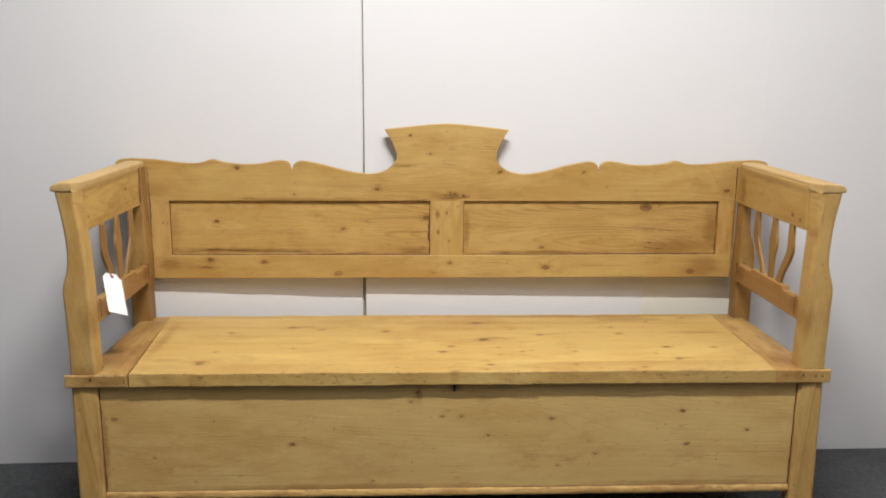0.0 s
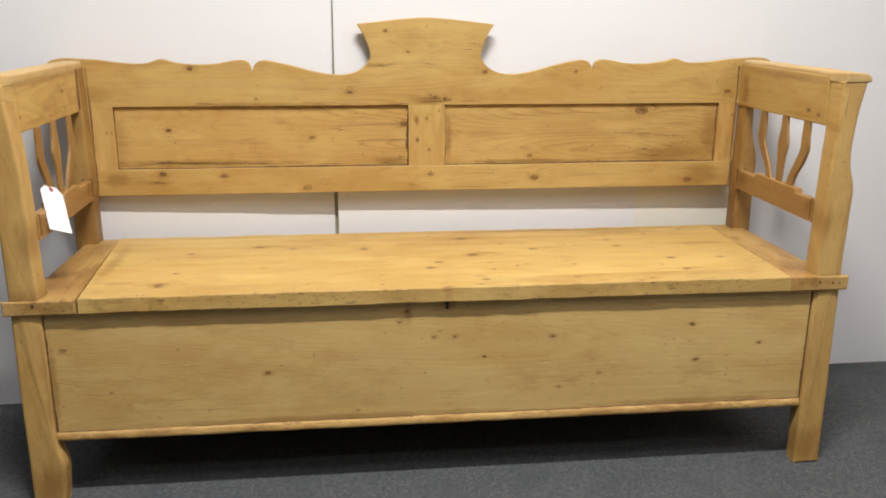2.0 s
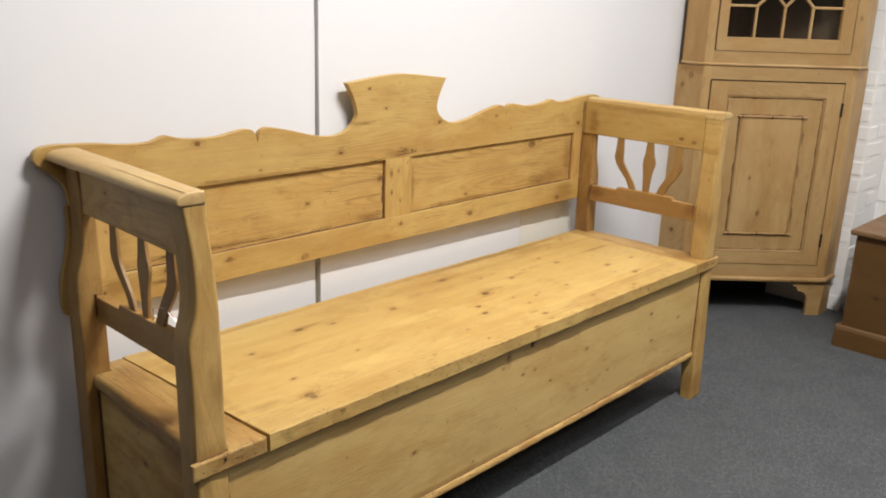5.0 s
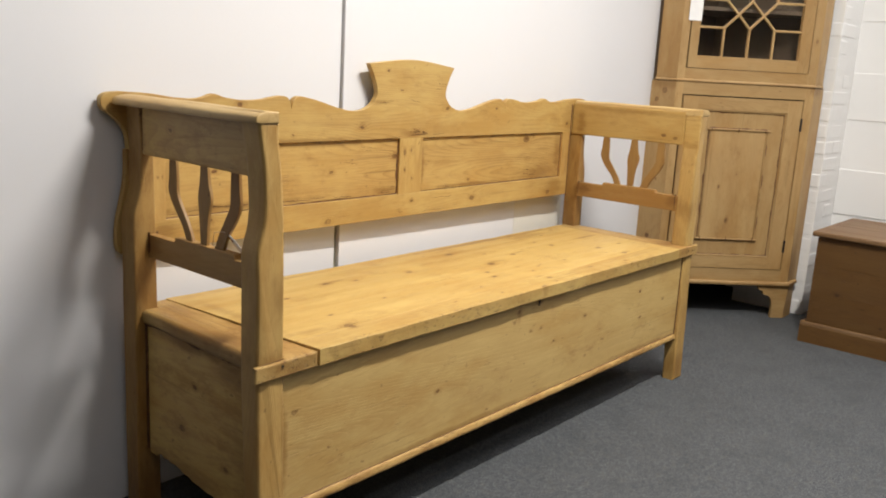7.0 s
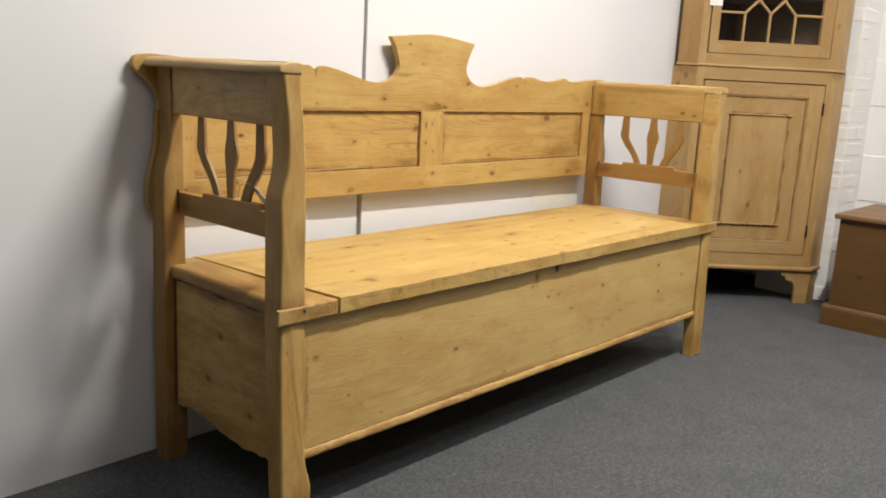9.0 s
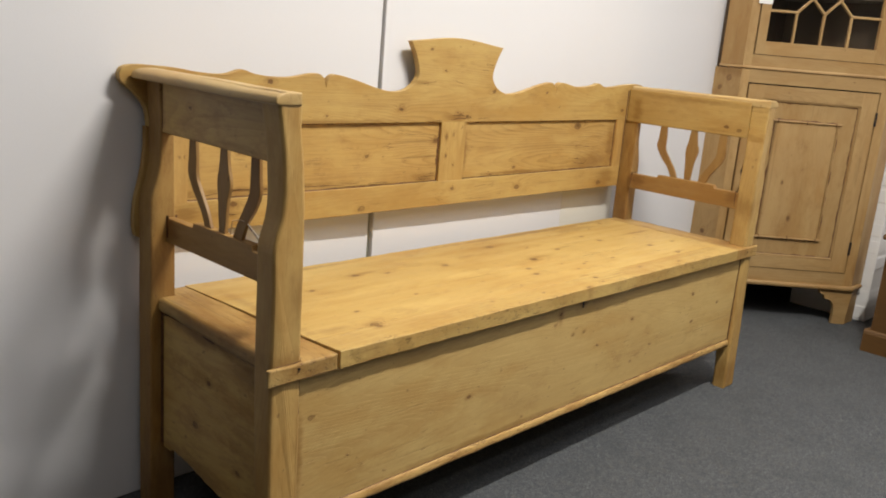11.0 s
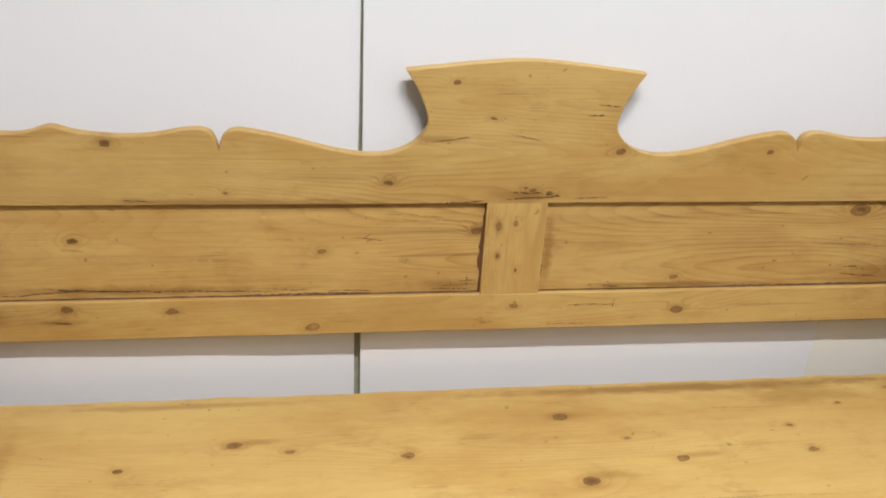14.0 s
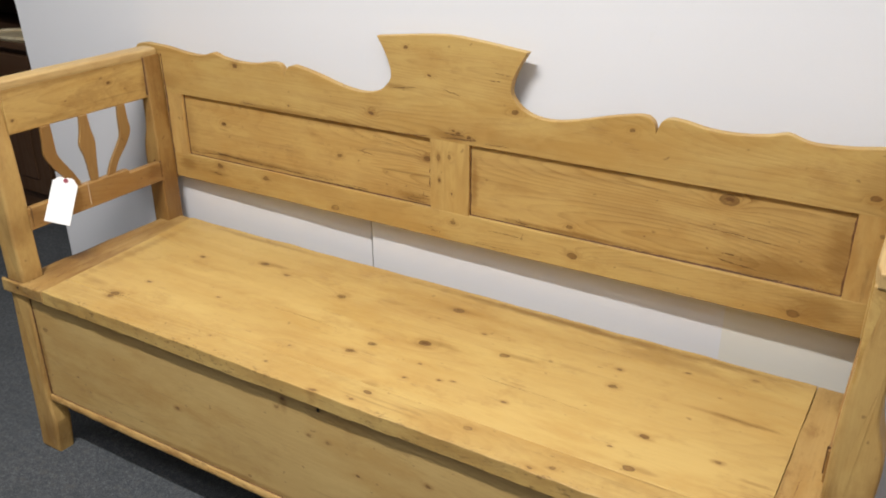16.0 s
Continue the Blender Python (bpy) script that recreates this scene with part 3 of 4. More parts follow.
bmesh.ops.bevel(bm, geom=nose, offset=0.005, offset_type="OFFSET", segments=3, profile=0.5, affect="EDGES", clamp_overlap=True)
slices(bm, "x", 0.022)
for v in bm.verts:
    if v.co.y < 0.0:
        v.co += noise.noise_vector(v.co * 30) * 0.0019 + noise.noise_vector(v.co * 5) * 0.0014
        v.co.y += 0.0035 * max(0, noise.noise(v.co * 47) - 0.25)
part("front_plank", bm, W_NOSE, LID)
for side in (1, -1):
    a, b = (0.8254, 0.8165) if side > 0 else (0.8352, 0.8044)
    ends = [(a, 0.486), (b, -0.020), (0.957, -0.020), (0.957, -0.0115), (0.881, -0.0115), (0.881, 0.0475), (0.928, 0.0475), (0.918, 0.4425), (0.878, 0.4425), (0.878, 0.486)]
    bm = sawn(ends, "z", SEAT_Z - 0.036, SEAT_Z - (0.0005 if side > 0 else 0.0030), 0)      # one end board has sunk a little
    soften(bm, 0.011, 4, lambda e: all(abs(v.co.x) > 0.9 and v.co.y > 0.03 for v in e.verts) and abs(e.verts[0].co.z - e.verts[1].co.z) < 0.001)
    soften(bm, 0.0035, 2, lambda e: all(v.co.y < -0.015 for v in e.verts))
    slices(bm, "y", 0.03)
    uneven(bm, 0.0022, 16, 7 + side)
    part("seat_end", bm if side > 0 else mirror_x(bm), W_END, SETTLE)

# back: frame, two panels, shaped crest board; it leans back very slightly
def lean(bm):
    for v in bm.verts:
        v.co.y += 0.007 + (v.co.z - 0.65) * 0.004
    return bm


HALF = [(0.912, 0.842), (0.918, 0.88), (0.940, 0.908), (0.968, 0.930), (0.974, 0.945), (0.970, 0.957), (0.958, 0.964), (0.932, 0.967), (0.903, 0.966), (0.851, 0.963), (0.80, 0.956), (0.748, 0.953), (0.722, 0.956),
        (0.692, 0.965), (0.662, 0.957), (0.611, 0.951), (0.557, 0.952), (0.513, 0.960), (0.482, 0.962), (0.466, 0.953), (0.4585, 0.930), (0.4525, 0.950), (0.436, 0.961), (0.409, 0.959), (0.357, 0.948),
        (0.296, 0.932), (0.248, 0.924), (0.210, 0.925), (0.178, 0.936), (0.158, 0.953), (0.149, 0.970), (0.152, 0.993), (0.166, 1.026), (0.184, 1.055), (0.13, 1.061), (0.066, 1.068), (0.0, 1.072)]
LEFT = [(-x, z) for x, z in HALF[:-1]]
outline = HALF + LEFT[::-1]
n_half = len(HALF)
sharp = {0, 20, 33, n_half - 1 + (n_half - 1 - 33), n_half - 1 + (n_half - 1 - 20), len(outline) - 1}
bm = sawn(curve(outline, sharp, 3), "y", 0.490, 0.508, 0.0015, 2)
CREST = part("crest_board", lean(bm), W_TOP, SETTLE, "scalloped crest board with a flared centre")
RAIL = part("bottom_rail", lean(box(-0.882, 0.882, 0.490, 0.512, 0.606, 0.676, 0.0015, step=0.03, rough=0.0007, seed=2)), W_RAIL, SETTLE)
for x0, x1 in ((-0.885, -0.8235), (0.8305, 0.885)):
    part("stile", lean(box(x0, x1, 0.4903, 0.511, 0.6745, 0.8445, 0.0006, 1)), W_UP, SETTLE)
part("muntin", lean(box(-0.048, 0.052, 0.4904, 0.511, 0.6745, 0.8445, 0.0006, 1)), W_MUNT, SETTLE)
# dark sheet added behind the panels so that their gaps read dark
part("panel_backing", lean(box(-0.866, 0.866, 0.5118, 0.5135, 0.640, 0.880, 0)), M_GRIME_SHADE, SETTLE)
EAR = [(0.900, 0.842), (0.900, 0.610), (0.934, 0.608), (0.944, 0.622), (0.945, 0.650), (0.942, 0.685), (0.933, 0.72), (0.924, 0.76), (0.919, 0.80), (0.918, 0.842)]
for side in (1, -1):
    bm = sawn(curve(EAR, (0, 1, 9), 3), "y", 0.4925, 0.5085, 0.002)
    part("back_end", lean(bm if side > 0 else mirror_x(bm)), W_UP, SETTLE)
PANELS = []
for x0, x1 in ((-0.8225, -0.0492), (0.0532, 0.8295)):
    PANELS.append(part("back_panel", lean(box(x0, x1, 0.4985, 0.5112, 0.6772, 0.8416, 0.002, step=0.06, rough=0.0005, seed=x0)), W_PANEL, SETTLE))

# old wax and dirt that has settled in the joints round the panels, and shade painted in along their tops
def wax(a, b, normal, width, seed, step=0.006):
    """A thin ragged fillet from a to b. normal: the way it spreads over the panel."""
    a, b, normal = Vector(a), Vector(b), Vector(normal)
    n = max(4, int((b - a).length / step))
    bm = bmesh.new()
    rows = []
    for i in range(n + 1):
        p = a.lerp(b, i / n)
        w = width * max(0.12, 0.55 + 1.1 * noise.noise(p * 21 + Vector((seed, 0, 0))) + 0.5 * noise.noise(p * 90 + Vector((0, seed, 0))))
        rows.append((bm.verts.new(p + Vector((0, 0.004, 0))), bm.verts.new(p + Vector((0, -0.0012, 0))), bm.verts.new(p + normal * w + Vector((0, 0.0015, 0)))))
    for p, q in zip(rows, rows[1:]):
        bm.faces.new((p[0], q[0], q[1], p[1]))
        bm.faces.new((p[1], q[1], q[2], p[2]))
    return bm


PF = 0.4980         # the panels' face, before the lean
for k, (x0, x1) in enumerate(((-0.8235, -0.048), (0.052, 0.8305))):
    part("joint_wax", lean(wax((x0, PF, 0.677), (x0, PF, 0.842), (1, 0, 0), (0.0065, 0.0048)[k], 1 + k)), M_GRIME_SHADE, SETTLE)
    part("joint_wax", lean(wax((x1, PF, 0.677), (x1, PF, 0.842), (-1, 0, 0), (0.0105, 0.0062)[k], 3 + k)), M_GRIME_SHADE, SETTLE)
    # dark strip below the crest board: its shadow line painted in
    part("joint_wax", lean(wax((x0, PF, 0.8416), (x1, PF, 0.8416), (0, 0, -1), 0.0042, 9 + k)), M_GRIME_SHADE, SETTLE)
    part("joint_wax", lean(wax((x0, PF, 0.6765), (x1, PF, 0.6765), (0, 0, 1), 0.0040, 5 + k)), M_GRIME_SHADE, SETTLE)
for side in (1, -1):
    part("joint_wax", lean(wax((side * 0.8785, 0.4890, 0.600), (side * 0.8805, 0.4890, 0.945), (-side, 0, 0), 0.0032, 11 + side)), M_GRIME_SHADE, SETTLE)
    part("joint_wax", wax((side * 0.8805, -0.0045, 0.172), (side * 0.8805, -0.0045, 0.455), (-side, 0, 0), 0.0035, 14 + side), M_GRIME_SHADE, SETTLE)
part("joint_wax", wax((-0.879, -0.0035, 0.1712), (0.879, -0.0035, 0.1712), (0, 0, 1), 0.0016, 8), M_GRIME_SHADE, SETTLE)

# open cracks and old gouges, black with dirt: from, to (x, z), width
def gouges(y, lines, parent, seed=0, lies=False):
    bm = bmesh.new()
    rng = random.Random(seed)
    for x0, z0, x1, z1, width in lines:
        n = max(3, int(math.hypot(x1 - x0, z1 - z0) / 0.004))
        last, drift = None, 0.0
        for i in range(n + 1):
            k = i / n
            drift = 0.8 * drift + rng.uniform(-0.0007, 0.0007)
            w = width * min(1, 5 * k + 0.2, 5 * (1 - k) + 0.2) * rng.uniform(0.25, 1.0)
            dx, dz = (0, 1) if abs(x1 - x0) > abs(z1 - z0) else (1, 0)
            px, pz = x0 + (x1 - x0) * k + dx * drift, z0 + (z1 - z0) * k + dz * drift
            pair = [bm.verts.new((px + dx * w * q, y, pz + dz * w * q)) for q in (-0.5, 0.5)]
            if last and rng.random() > 0.14:
                bm.faces.new((last[0], pair[0], pair[1], last[1]))
            last = pair
    if lies:
        for v in bm.verts:
            v.co = Vector((v.co.x, v.co.z, y))
    else:
        lean(bm)
    return tagged(part("cracks", bm, M_GOUGE, parent), "dirty drying cracks and gouges", "", "", "stuff")


M_GOUGE = plain("dirt_in_cracks", (0.115, 0.056, 0.021), 0.8, 0.0, 0.3, 200)
gouges(0.4890, [(-0.132, 0.8435, -0.050, 0.8475, 0.0022), (-0.018, 0.849, 0.069, 0.855, 0.0026), (-0.012, 0.8625, 0.040, 0.8605, 0.0030), (0.045, 0.858, 0.070, 0.8545, 0.0034), (0.093, 0.851, 0.150, 0.852, 0.0014),
    (0.096, 0.989, 0.132, 0.990, 0.0018), (0.112, 1.006, 0.150, 1.005, 0.0016), (-0.605, 0.851, -0.557, 0.848, 0.0018), (-0.02, 0.958, 0.03, 0.947, 0.0012), (-0.16, 0.944, -0.08, 0.952, 0.0016)], CREST, 1)
gouges(0.4979, [(-0.819, 0.684, -0.699, 0.690, 0.0018), (-0.740, 0.697, -0.560, 0.687, 0.0030), (-0.727, 0.692, -0.383, 0.685, 0.0026), (-0.436, 0.6795, -0.228, 0.680, 0.0022), (-0.39, 0.690, -0.33, 0.687, 0.0016), (-0.30, 0.685, -0.23, 0.684, 0.0024),
    (-0.130, 0.683, -0.062, 0.6835, 0.0024), (-0.072, 0.708, -0.070, 0.686, 0.0020), (-0.098, 0.699, -0.096, 0.684, 0.0018), (-0.085, 0.698, -0.055, 0.699, 0.0016), (-0.264, 0.781, -0.201, 0.773, 0.0012), (-0.246, 0.778, -0.229, 0.788, 0.0016),
    (-0.240, 0.772, -0.229, 0.777, 0.0016), (-0.211, 0.821, -0.112, 0.816, 0.0012), (-0.20, 0.812, -0.06, 0.806, 0.0010), (-0.12, 0.690, -0.055, 0.692, 0.0012)], PANELS[0], 2)
gouges(0.4979, [(0.165, 0.686, 0.20, 0.681, 0.0022), (0.173, 0.694, 0.178, 0.683, 0.0018), (0.38, 0.6795, 0.80, 0.6805, 0.0018), (0.57, 0.760, 0.74, 0.748, 0.0012), (0.60, 0.700, 0.68, 0.690, 0.0024), (0.60, 0.712, 0.64, 0.712, 0.0022)], PANELS[1], 3)
gouges(0.4884, [(0.100, 0.653, 0.196, 0.653, 0.0014), (0.190, 0.662, 0.184, 0.646, 0.0014), (-0.055, 0.628, -0.036, 0.632, 0.0022), (-0.050, 0.622, -0.02, 0.623, 0.0016), (-0.746, 0.642, -0.700, 0.637, 0.0020), (0.06, 0.615, 0.16, 0.616, 0.0012)], RAIL, 4)

gouges(SEAT_Z + 0.0005, [(0.67, 0.301, 0.76, 0.294, 0.0010), (-0.30, 0.20, -0.08, 0.196, 0.0010), (0.25, 0.19, 0.48, 0.184, 0.0010),
    (0.36, 0.405, 0.50, 0.40, 0.0012), (-0.70, 0.060, -0.58, 0.066, 0.0014)], LID, 5, True)

for side in (1, -1):
    gouges(SEAT_Z + (0.0004 if side > 0 else -0.0020), [(side * 0.882, -0.0125, side * 0.945, -0.0135, 0.0042), (side * 0.8775, -0.008, side * 0.8785, 0.046, 0.0012), (side * 0.84, 0.02, side * 0.846, 0.20, 0.0012)], SETTLE, 30 + side, True)

# arms: armrest, upper rail, lower rail with three shaped splats
SPLATS = [
    [(0.333, 0.839), (0.357, 0.839), (0.359, 0.80), (0.362, 0.768), (0.343, 0.735), (0.312, 0.70), (0.293, 0.664), (0.268, 0.664), (0.286, 0.70), (0.311, 0.735), (0.328, 0.762), (0.330, 0.80)],
    [(0.219, 0.839), (0.242, 0.839), (0.246, 0.80), (0.252, 0.768), (0.248, 0.73), (0.243, 0.664), (0.222, 0.664), (0.216, 0.73), (0.206, 0.768), (0.214, 0.80)],
    [(0.112, 0.839), (0.138, 0.839), (0.140, 0.80), (0.142, 0.765), (0.158, 0.735), (0.180, 0.70), (0.196, 0.664), (0.166, 0.664), (0.150, 0.70), (0.124, 0.735), (0.108, 0.768), (0.110, 0.80)]]
CORNERS = [(0, 1, 6, 7), (0, 1, 5, 6), (0, 1, 6, 7)]
for side in (1, -1):
    def sided(bm):
        return bm if side > 0 else mirror_x(bm)

    def splayed(bm):
        for v in bm.verts if side < 0 else ():
            if v.co.x < 0.93:
                v.co.x += 0.010 * (1 - v.co.y / 0.49)
        return bm
    part("arm_rail", sided(splayed(box(0.8855 if side > 0 else 0.888, 0.910, 0.0462, 0.4960 if side > 0 else 0.4445, 0.837, 0.951, 0.003, step=0.05, axis="y", rough=0.001, seed=side))), W_DEEP if side > 0 else W_DEEPL, SETTLE)
    low = [(0.040, 0.607), (0.450, 0.607), (0.450, 0.659), (0.342, 0.660), (0.338, 0.670), (0.130, 0.671), (0.126, 0.661), (0.040, 0.661)]
    part("arm_stretcher", sided(sawn(low, "x", 0.879, 0.900, 0.002)), W_STRETCH_SHADED, SETTLE)
    for outline, corners in zip(SPLATS, CORNERS):
        back = 0.0 if side > 0 else 0.008
        part("splat", sided(sawn(curve([(y + back, z) for y, z in outline], corners, 4), "x", 0.887, 0.895, 0.0015)), W_SPLAT_SHADED, SETTLE)
    # armrest: rounded board with a soft flare outwards
    section = curve([(0.8868, 0.9440), (0.8870, 0.9560), (0.893, 0.9608), (0.915, 0.962), (0.938, 0.960), (0.952, 0.953), (0.954, 0.942), (0.946, 0.9392), (0.915, 0.9388), (0.8880, 0.9392)], (0, 7, 8, 9), 4)
    part("arm_block", sided(splayed(box(0.8895, 0.9095, -0.0092, 0.0461, 0.800, 0.9420, 0.0035, 3))), W_DEEPL, SETTLE)
    bm = sawn([(p.x, p.y) for p in section], "y", -0.0120, 0.490, 0.006, 4)
    slices(bm, "y", 0.025)
    for v in bm.verts:      # the inner corner is worn round
        v.co.x = max(v.co.x, 0.8868 + 0.22 * max(0, 0.022 - v.co.y))
    splayed(bm)
    uneven(bm, 0.0014, 10, 4 + side)
    smooth(part("armrest", sided(bm), W_ARM, SETTLE, "worn rounded armrest"), 50)

# the same old wax in the joints of the arms and sides: facing, x, from and to (y, z), the way it spreads, width
def cheek_wax(facing, x, a, b, spread, width, seed):
    if facing < 0:
        return shifted(wax((-a[0], x, a[1]), (-b[0], x, b[1]), (-spread[0], 0, spread[1]), width, seed), pose(0, 0, 0, 0, 0, -90))
    return shifted(wax((a[0], -x, a[1]), (b[0], -x, b[1]), (spread[0], 0, spread[1]), width, seed), pose(0, 0, 0, 0, 0, 90))


CHEEKS = [(-1, -0.9107, (0.4425, 0.845), (0.4425, 0.945), (-1, 0), 0.0075), (-1, -0.9107, (0.0470, 0.845), (0.0470, 0.940), (1, 0), 0.005),
          (-1, -0.9007, (0.4425, 0.617), (0.4425, 0.664), (-1, 0), 0.006), (-1, -0.9007, (0.0470, 0.617), (0.0470, 0.664), (1, 0), 0.005),
          (-1, -0.9127, (0.4425, 0.155), (0.4425, 0.455), (-1, 0), 0.010), (-1, -0.9127, (0.0470, 0.135), (0.0470, 0.455), (1, 0), 0.006), (-1, -0.9127, (0.040, 0.4555), (0.465, 0.4555), (0, -1), 0.012),
          (1, -0.8873, (0.4425, 0.845), (0.4425, 0.945), (-1, 0), 0.0025), (1, -0.8783, (0.4425, 0.617), (0.4425, 0.664), (-1, 0), 0.006), (1, -0.8783, (0.0470, 0.617), (0.0470, 0.664), (1, 0), 0.004)]
for side in (1, -1):
    for k, values in enumerate(CHEEKS):
        bm = cheek_wax(*values, 20 + k + 7 * side)
        part("joint_wax", bm if side < 0 else mirror_x(bm), M_GRIME_SHADE, SETTLE)

for x, z in ((-0.893, 0.478), (0.887, 0.476), (0.919, 0.474), (0.936, 0.473)):
    part("nail", shifted(lathe([(0.0026, 0.001), (0.0022, -0.0006), (0.0, -0.0009)], 10), pose(x, -0.0205, z)), M_IRON, SETTLE, "dark iron nail head")

# lock: keyhole with a rusty plate stub at the lid's edge
bm = sawn(curve([(-0.001, 0.434), (0.005, 0.434), (0.005, 0.445), (0.007, 0.449), (0.002, 0.454), (-0.003, 0.449), (-0.001, 0.445)], (0, 1), 3), "y", -0.0045, -0.002, 0)
part("keyhole", bm, M_DARK, SETTLE, "small black keyhole")

# ---- price tag on the settle ----
TAG = thing("price_tag", (-0.873, 0.156, 0.695), "white card price tag tied with string to the settle's arm", "tag")
wide, down = Vector((0.032, 0.046, -0.022)).normalized(), Vector((0.034, -0.067, -0.079)).normalized()
wide = (wide - wide.dot(down) * down).normalized()
out = wide.cross(down).normalized()
HANG = Matrix((wide, out, -down)).transposed().to_4x4()
bm = sawn([(-0.029, -0.111), (0.029, -0.111), (0.029, -0.006), (0.015, 0.009), (-0.015, 0.009), (-0.029, -0.006)], "y", -0.0004, 0.0004, 0)
part("card", shifted(bm, HANG), M_CARD, TAG, "blank white card")
part("eyelet", shifted(lathe([(0.006, -0.0012), (0.006, 0.0012)], 14), HANG), M_RED, TAG, "dark red reinforcing ring")
part("string", rod([(0, 0, 0), (-0.006, 0.004, 0.012), (-0.014, 0.012, 0.016), (-0.02, 0.03, 0.012), (-0.012, 0.05, -0.02), (0.010, 0.052, -0.024), (0.012, 0.05, -0.075)], 0.0009, 5), M_STRING, TAG)

# ---- corner cupboard ----
CUP = thing("corner_cupboard", (1.035, 1.035, 0), "tall stripped pine corner cupboard with glazed upper door", "cupboard", turn=-45)
C_COL = dict(light=(0.415, 0.262, 0.108), dark=(0.22, 0.122, 0.045))
C_UP = pine("cupboard_upright", "z", "x", knots=((0.60, 1.10, 0.008), (0.47, 1.16, 0.013), (0.36, 0.79, 0.011), (1.01, 0.80, 0.012), (0.97, 0.775, 0.009), (0.62, 0.80, 0.006), (0.86, 0.785, 0.007), (1.25, 1.44, 0.008), (0.80, 0.89, 0.006), (0.33, 0.91, 0.008)), stains_and_shade=((0.20, 0.80, 0.08, 0.05, 0.5), (1.04, 0.80, 0.03, 0.06, 0.6), (1.04, 1.48, 0.03, 0.06, 0.5), (0.6, 0.875, 0.4, 0.006, 0.6), (0.6, 1.416, 0.4, 0.006, 0.6), (0.25, 1.48, 0.1, 0.04, 0.5)), **C_COL)
C_ACROSS = pine("cupboard_across", "x", "z", **C_COL)
C_PANEL = pine("cupboard_panel", "z", "x", knots=((0.60, 1.08, 0.006), (0.45, 1.13, 0.011)), strength=0.35, **C_COL)
# the inside's shade put into the colour: a near-black copy of the pine
C_IN_SHADE = pine("cupboard_inside_shaded", "z", "x", light=(0.07, 0.042, 0.022), dark=(0.04, 0.022, 0.012))
A, B, R = 0.835, 1.46, 0.069          # front corners and the depth of the canted returns
TOP = 2.02


def outline_plan(grow):
    return [(A - grow * 0.4, -grow), (B + grow * 0.4, -grow), (B + R + grow, R - grow * 0.4), (B + R, R + 0.01), (1.147, 0.44), (A - R, R + 0.01), (A - R - grow, R - grow * 0.4)]


def canted(sign, z0, z1, wide):
    """One of the two boards that run from the front back to the wall."""
    if sign < 0:
        pts = [(A, 0.001), (A - R - wide, R + wide), (A - R + 0.012, R + 0.012 + wide), (A + 0.015, 0.022)]
    else:
        pts = [(B, 0.001), (B + R + wide, R + wide), (B + R - 0.012, R + 0.012 + wide), (B - 0.015, 0.022)]
    return sawn(pts, "z", z0, z1, 0.0015)


for sign in (-1, 1):
    part("canted_side", canted(sign, 0.15, 1.051, 0.016), C_UP, CUP)
    part("canted_side", canted(sign, 1.065, TOP, 0.0), C_UP, CUP)
    back = [(A - R + 0.004, R + 0.014), (1.147, 0.428), (1.147, 0.444), (A - R - 0.008, R + 0.014)] if sign < 0 else [(B + R - 0.004, R + 0.014), (1.147, 0.428), (1.147, 0.444), (B + R + 0.008, R + 0.014)]
    part("back_board", sawn(back, "z", 0.15, TOP, 0), C_IN_SHADE, CUP)
for z0, z1 in ((0.172, 0.228), (0.9985, 1.0515), (1.0647, 1.110), (1.93, TOP)):
    part("front_rail", box(0.8695, 1.4202, 0.001, 0.022, z0, z1, 0), C_ACROSS, CUP)
for z0, z1 in ((0.172, 1.0515), (1.0647, TOP)):
    for x0, x1 in ((A + 0.0005, 0.8695), (1.4202, B - 0.0005)):
        part("front_stile", box(x0, x1, 0.001, 0.022, z0, z1, 0), C_UP, CUP)


def inner_plan():
    return [(A + 0.02, 0.026), (B - 0.02, 0.026), (B + R - 0.03, R + 0.018), (1.147, 0.42), (A - R + 0.03, R + 0.018)]


for z in (0.18, 1.05, 1.372, 1.66, 1.985):
    # only the shelves behind the glass take the shaded copy
    part("shelf", sawn(inner_plan(), "z", z - 0.016, z, 0.001), C_IN_SHADE if 1.1 < z < 1.9 else C_ACROSS, CUP)


def moulding(name, z, h, grow):
    bm = sawn(outline_plan(grow), "z", z, z + h, h * 0.42, 3)
    slices(bm, "x", 0.05)
    uneven(bm, 0.0012, 15, z)
    return part(name, bm, C_ACROSS, CUP)


moulding("waist_moulding", 1.0525, 0.012, 0.005).data.materials[0] = pine("cupboard_moulding", "x", "z", light=(0.48, 0.31, 0.14), dark=(0.26, 0.15, 0.06), strength=0.6)
moulding("base_moulding", 0.152, 0.020, 0.012)
moulding("cornice", TOP, 0.05, 0.05)
FOOT_R = [(0.0, 0.0), (0.058, 0.0), (0.070, 0.150), (-0.074, 0.150), (-0.070, 0.132), (-0.052, 0.126), (-0.046, 0.110), (-0.022, 0.104), (-0.008, 0.088), (0.0, 0.060)]
for sign in (1, -1):
    pts = [((B - 0.012 + x - 0.046) if sign > 0 else (A + 0.012 - x + 0.046), z) for x, z in FOOT_R]
    part("bracket_foot", sawn(curve(pts, (0, 1, 2, 3, 4), 3), "y", 0.002, 0.024, 0.002), C_ACROSS, CUP)
    bm = box(0.0, R * 1.414, 0.0, 0.02, 0.0, 0.150, 0.002)
    bm = shifted(bm, pose(B + 0.0015, 0.002, 0, 0, 0, 45)) if sign > 0 else mirror_x(shifted(bm, pose(-(A - 0.0015), 0.002, 0, 0, 0, 45)))
    part("side_foot", bm, C_ACROSS, CUP)

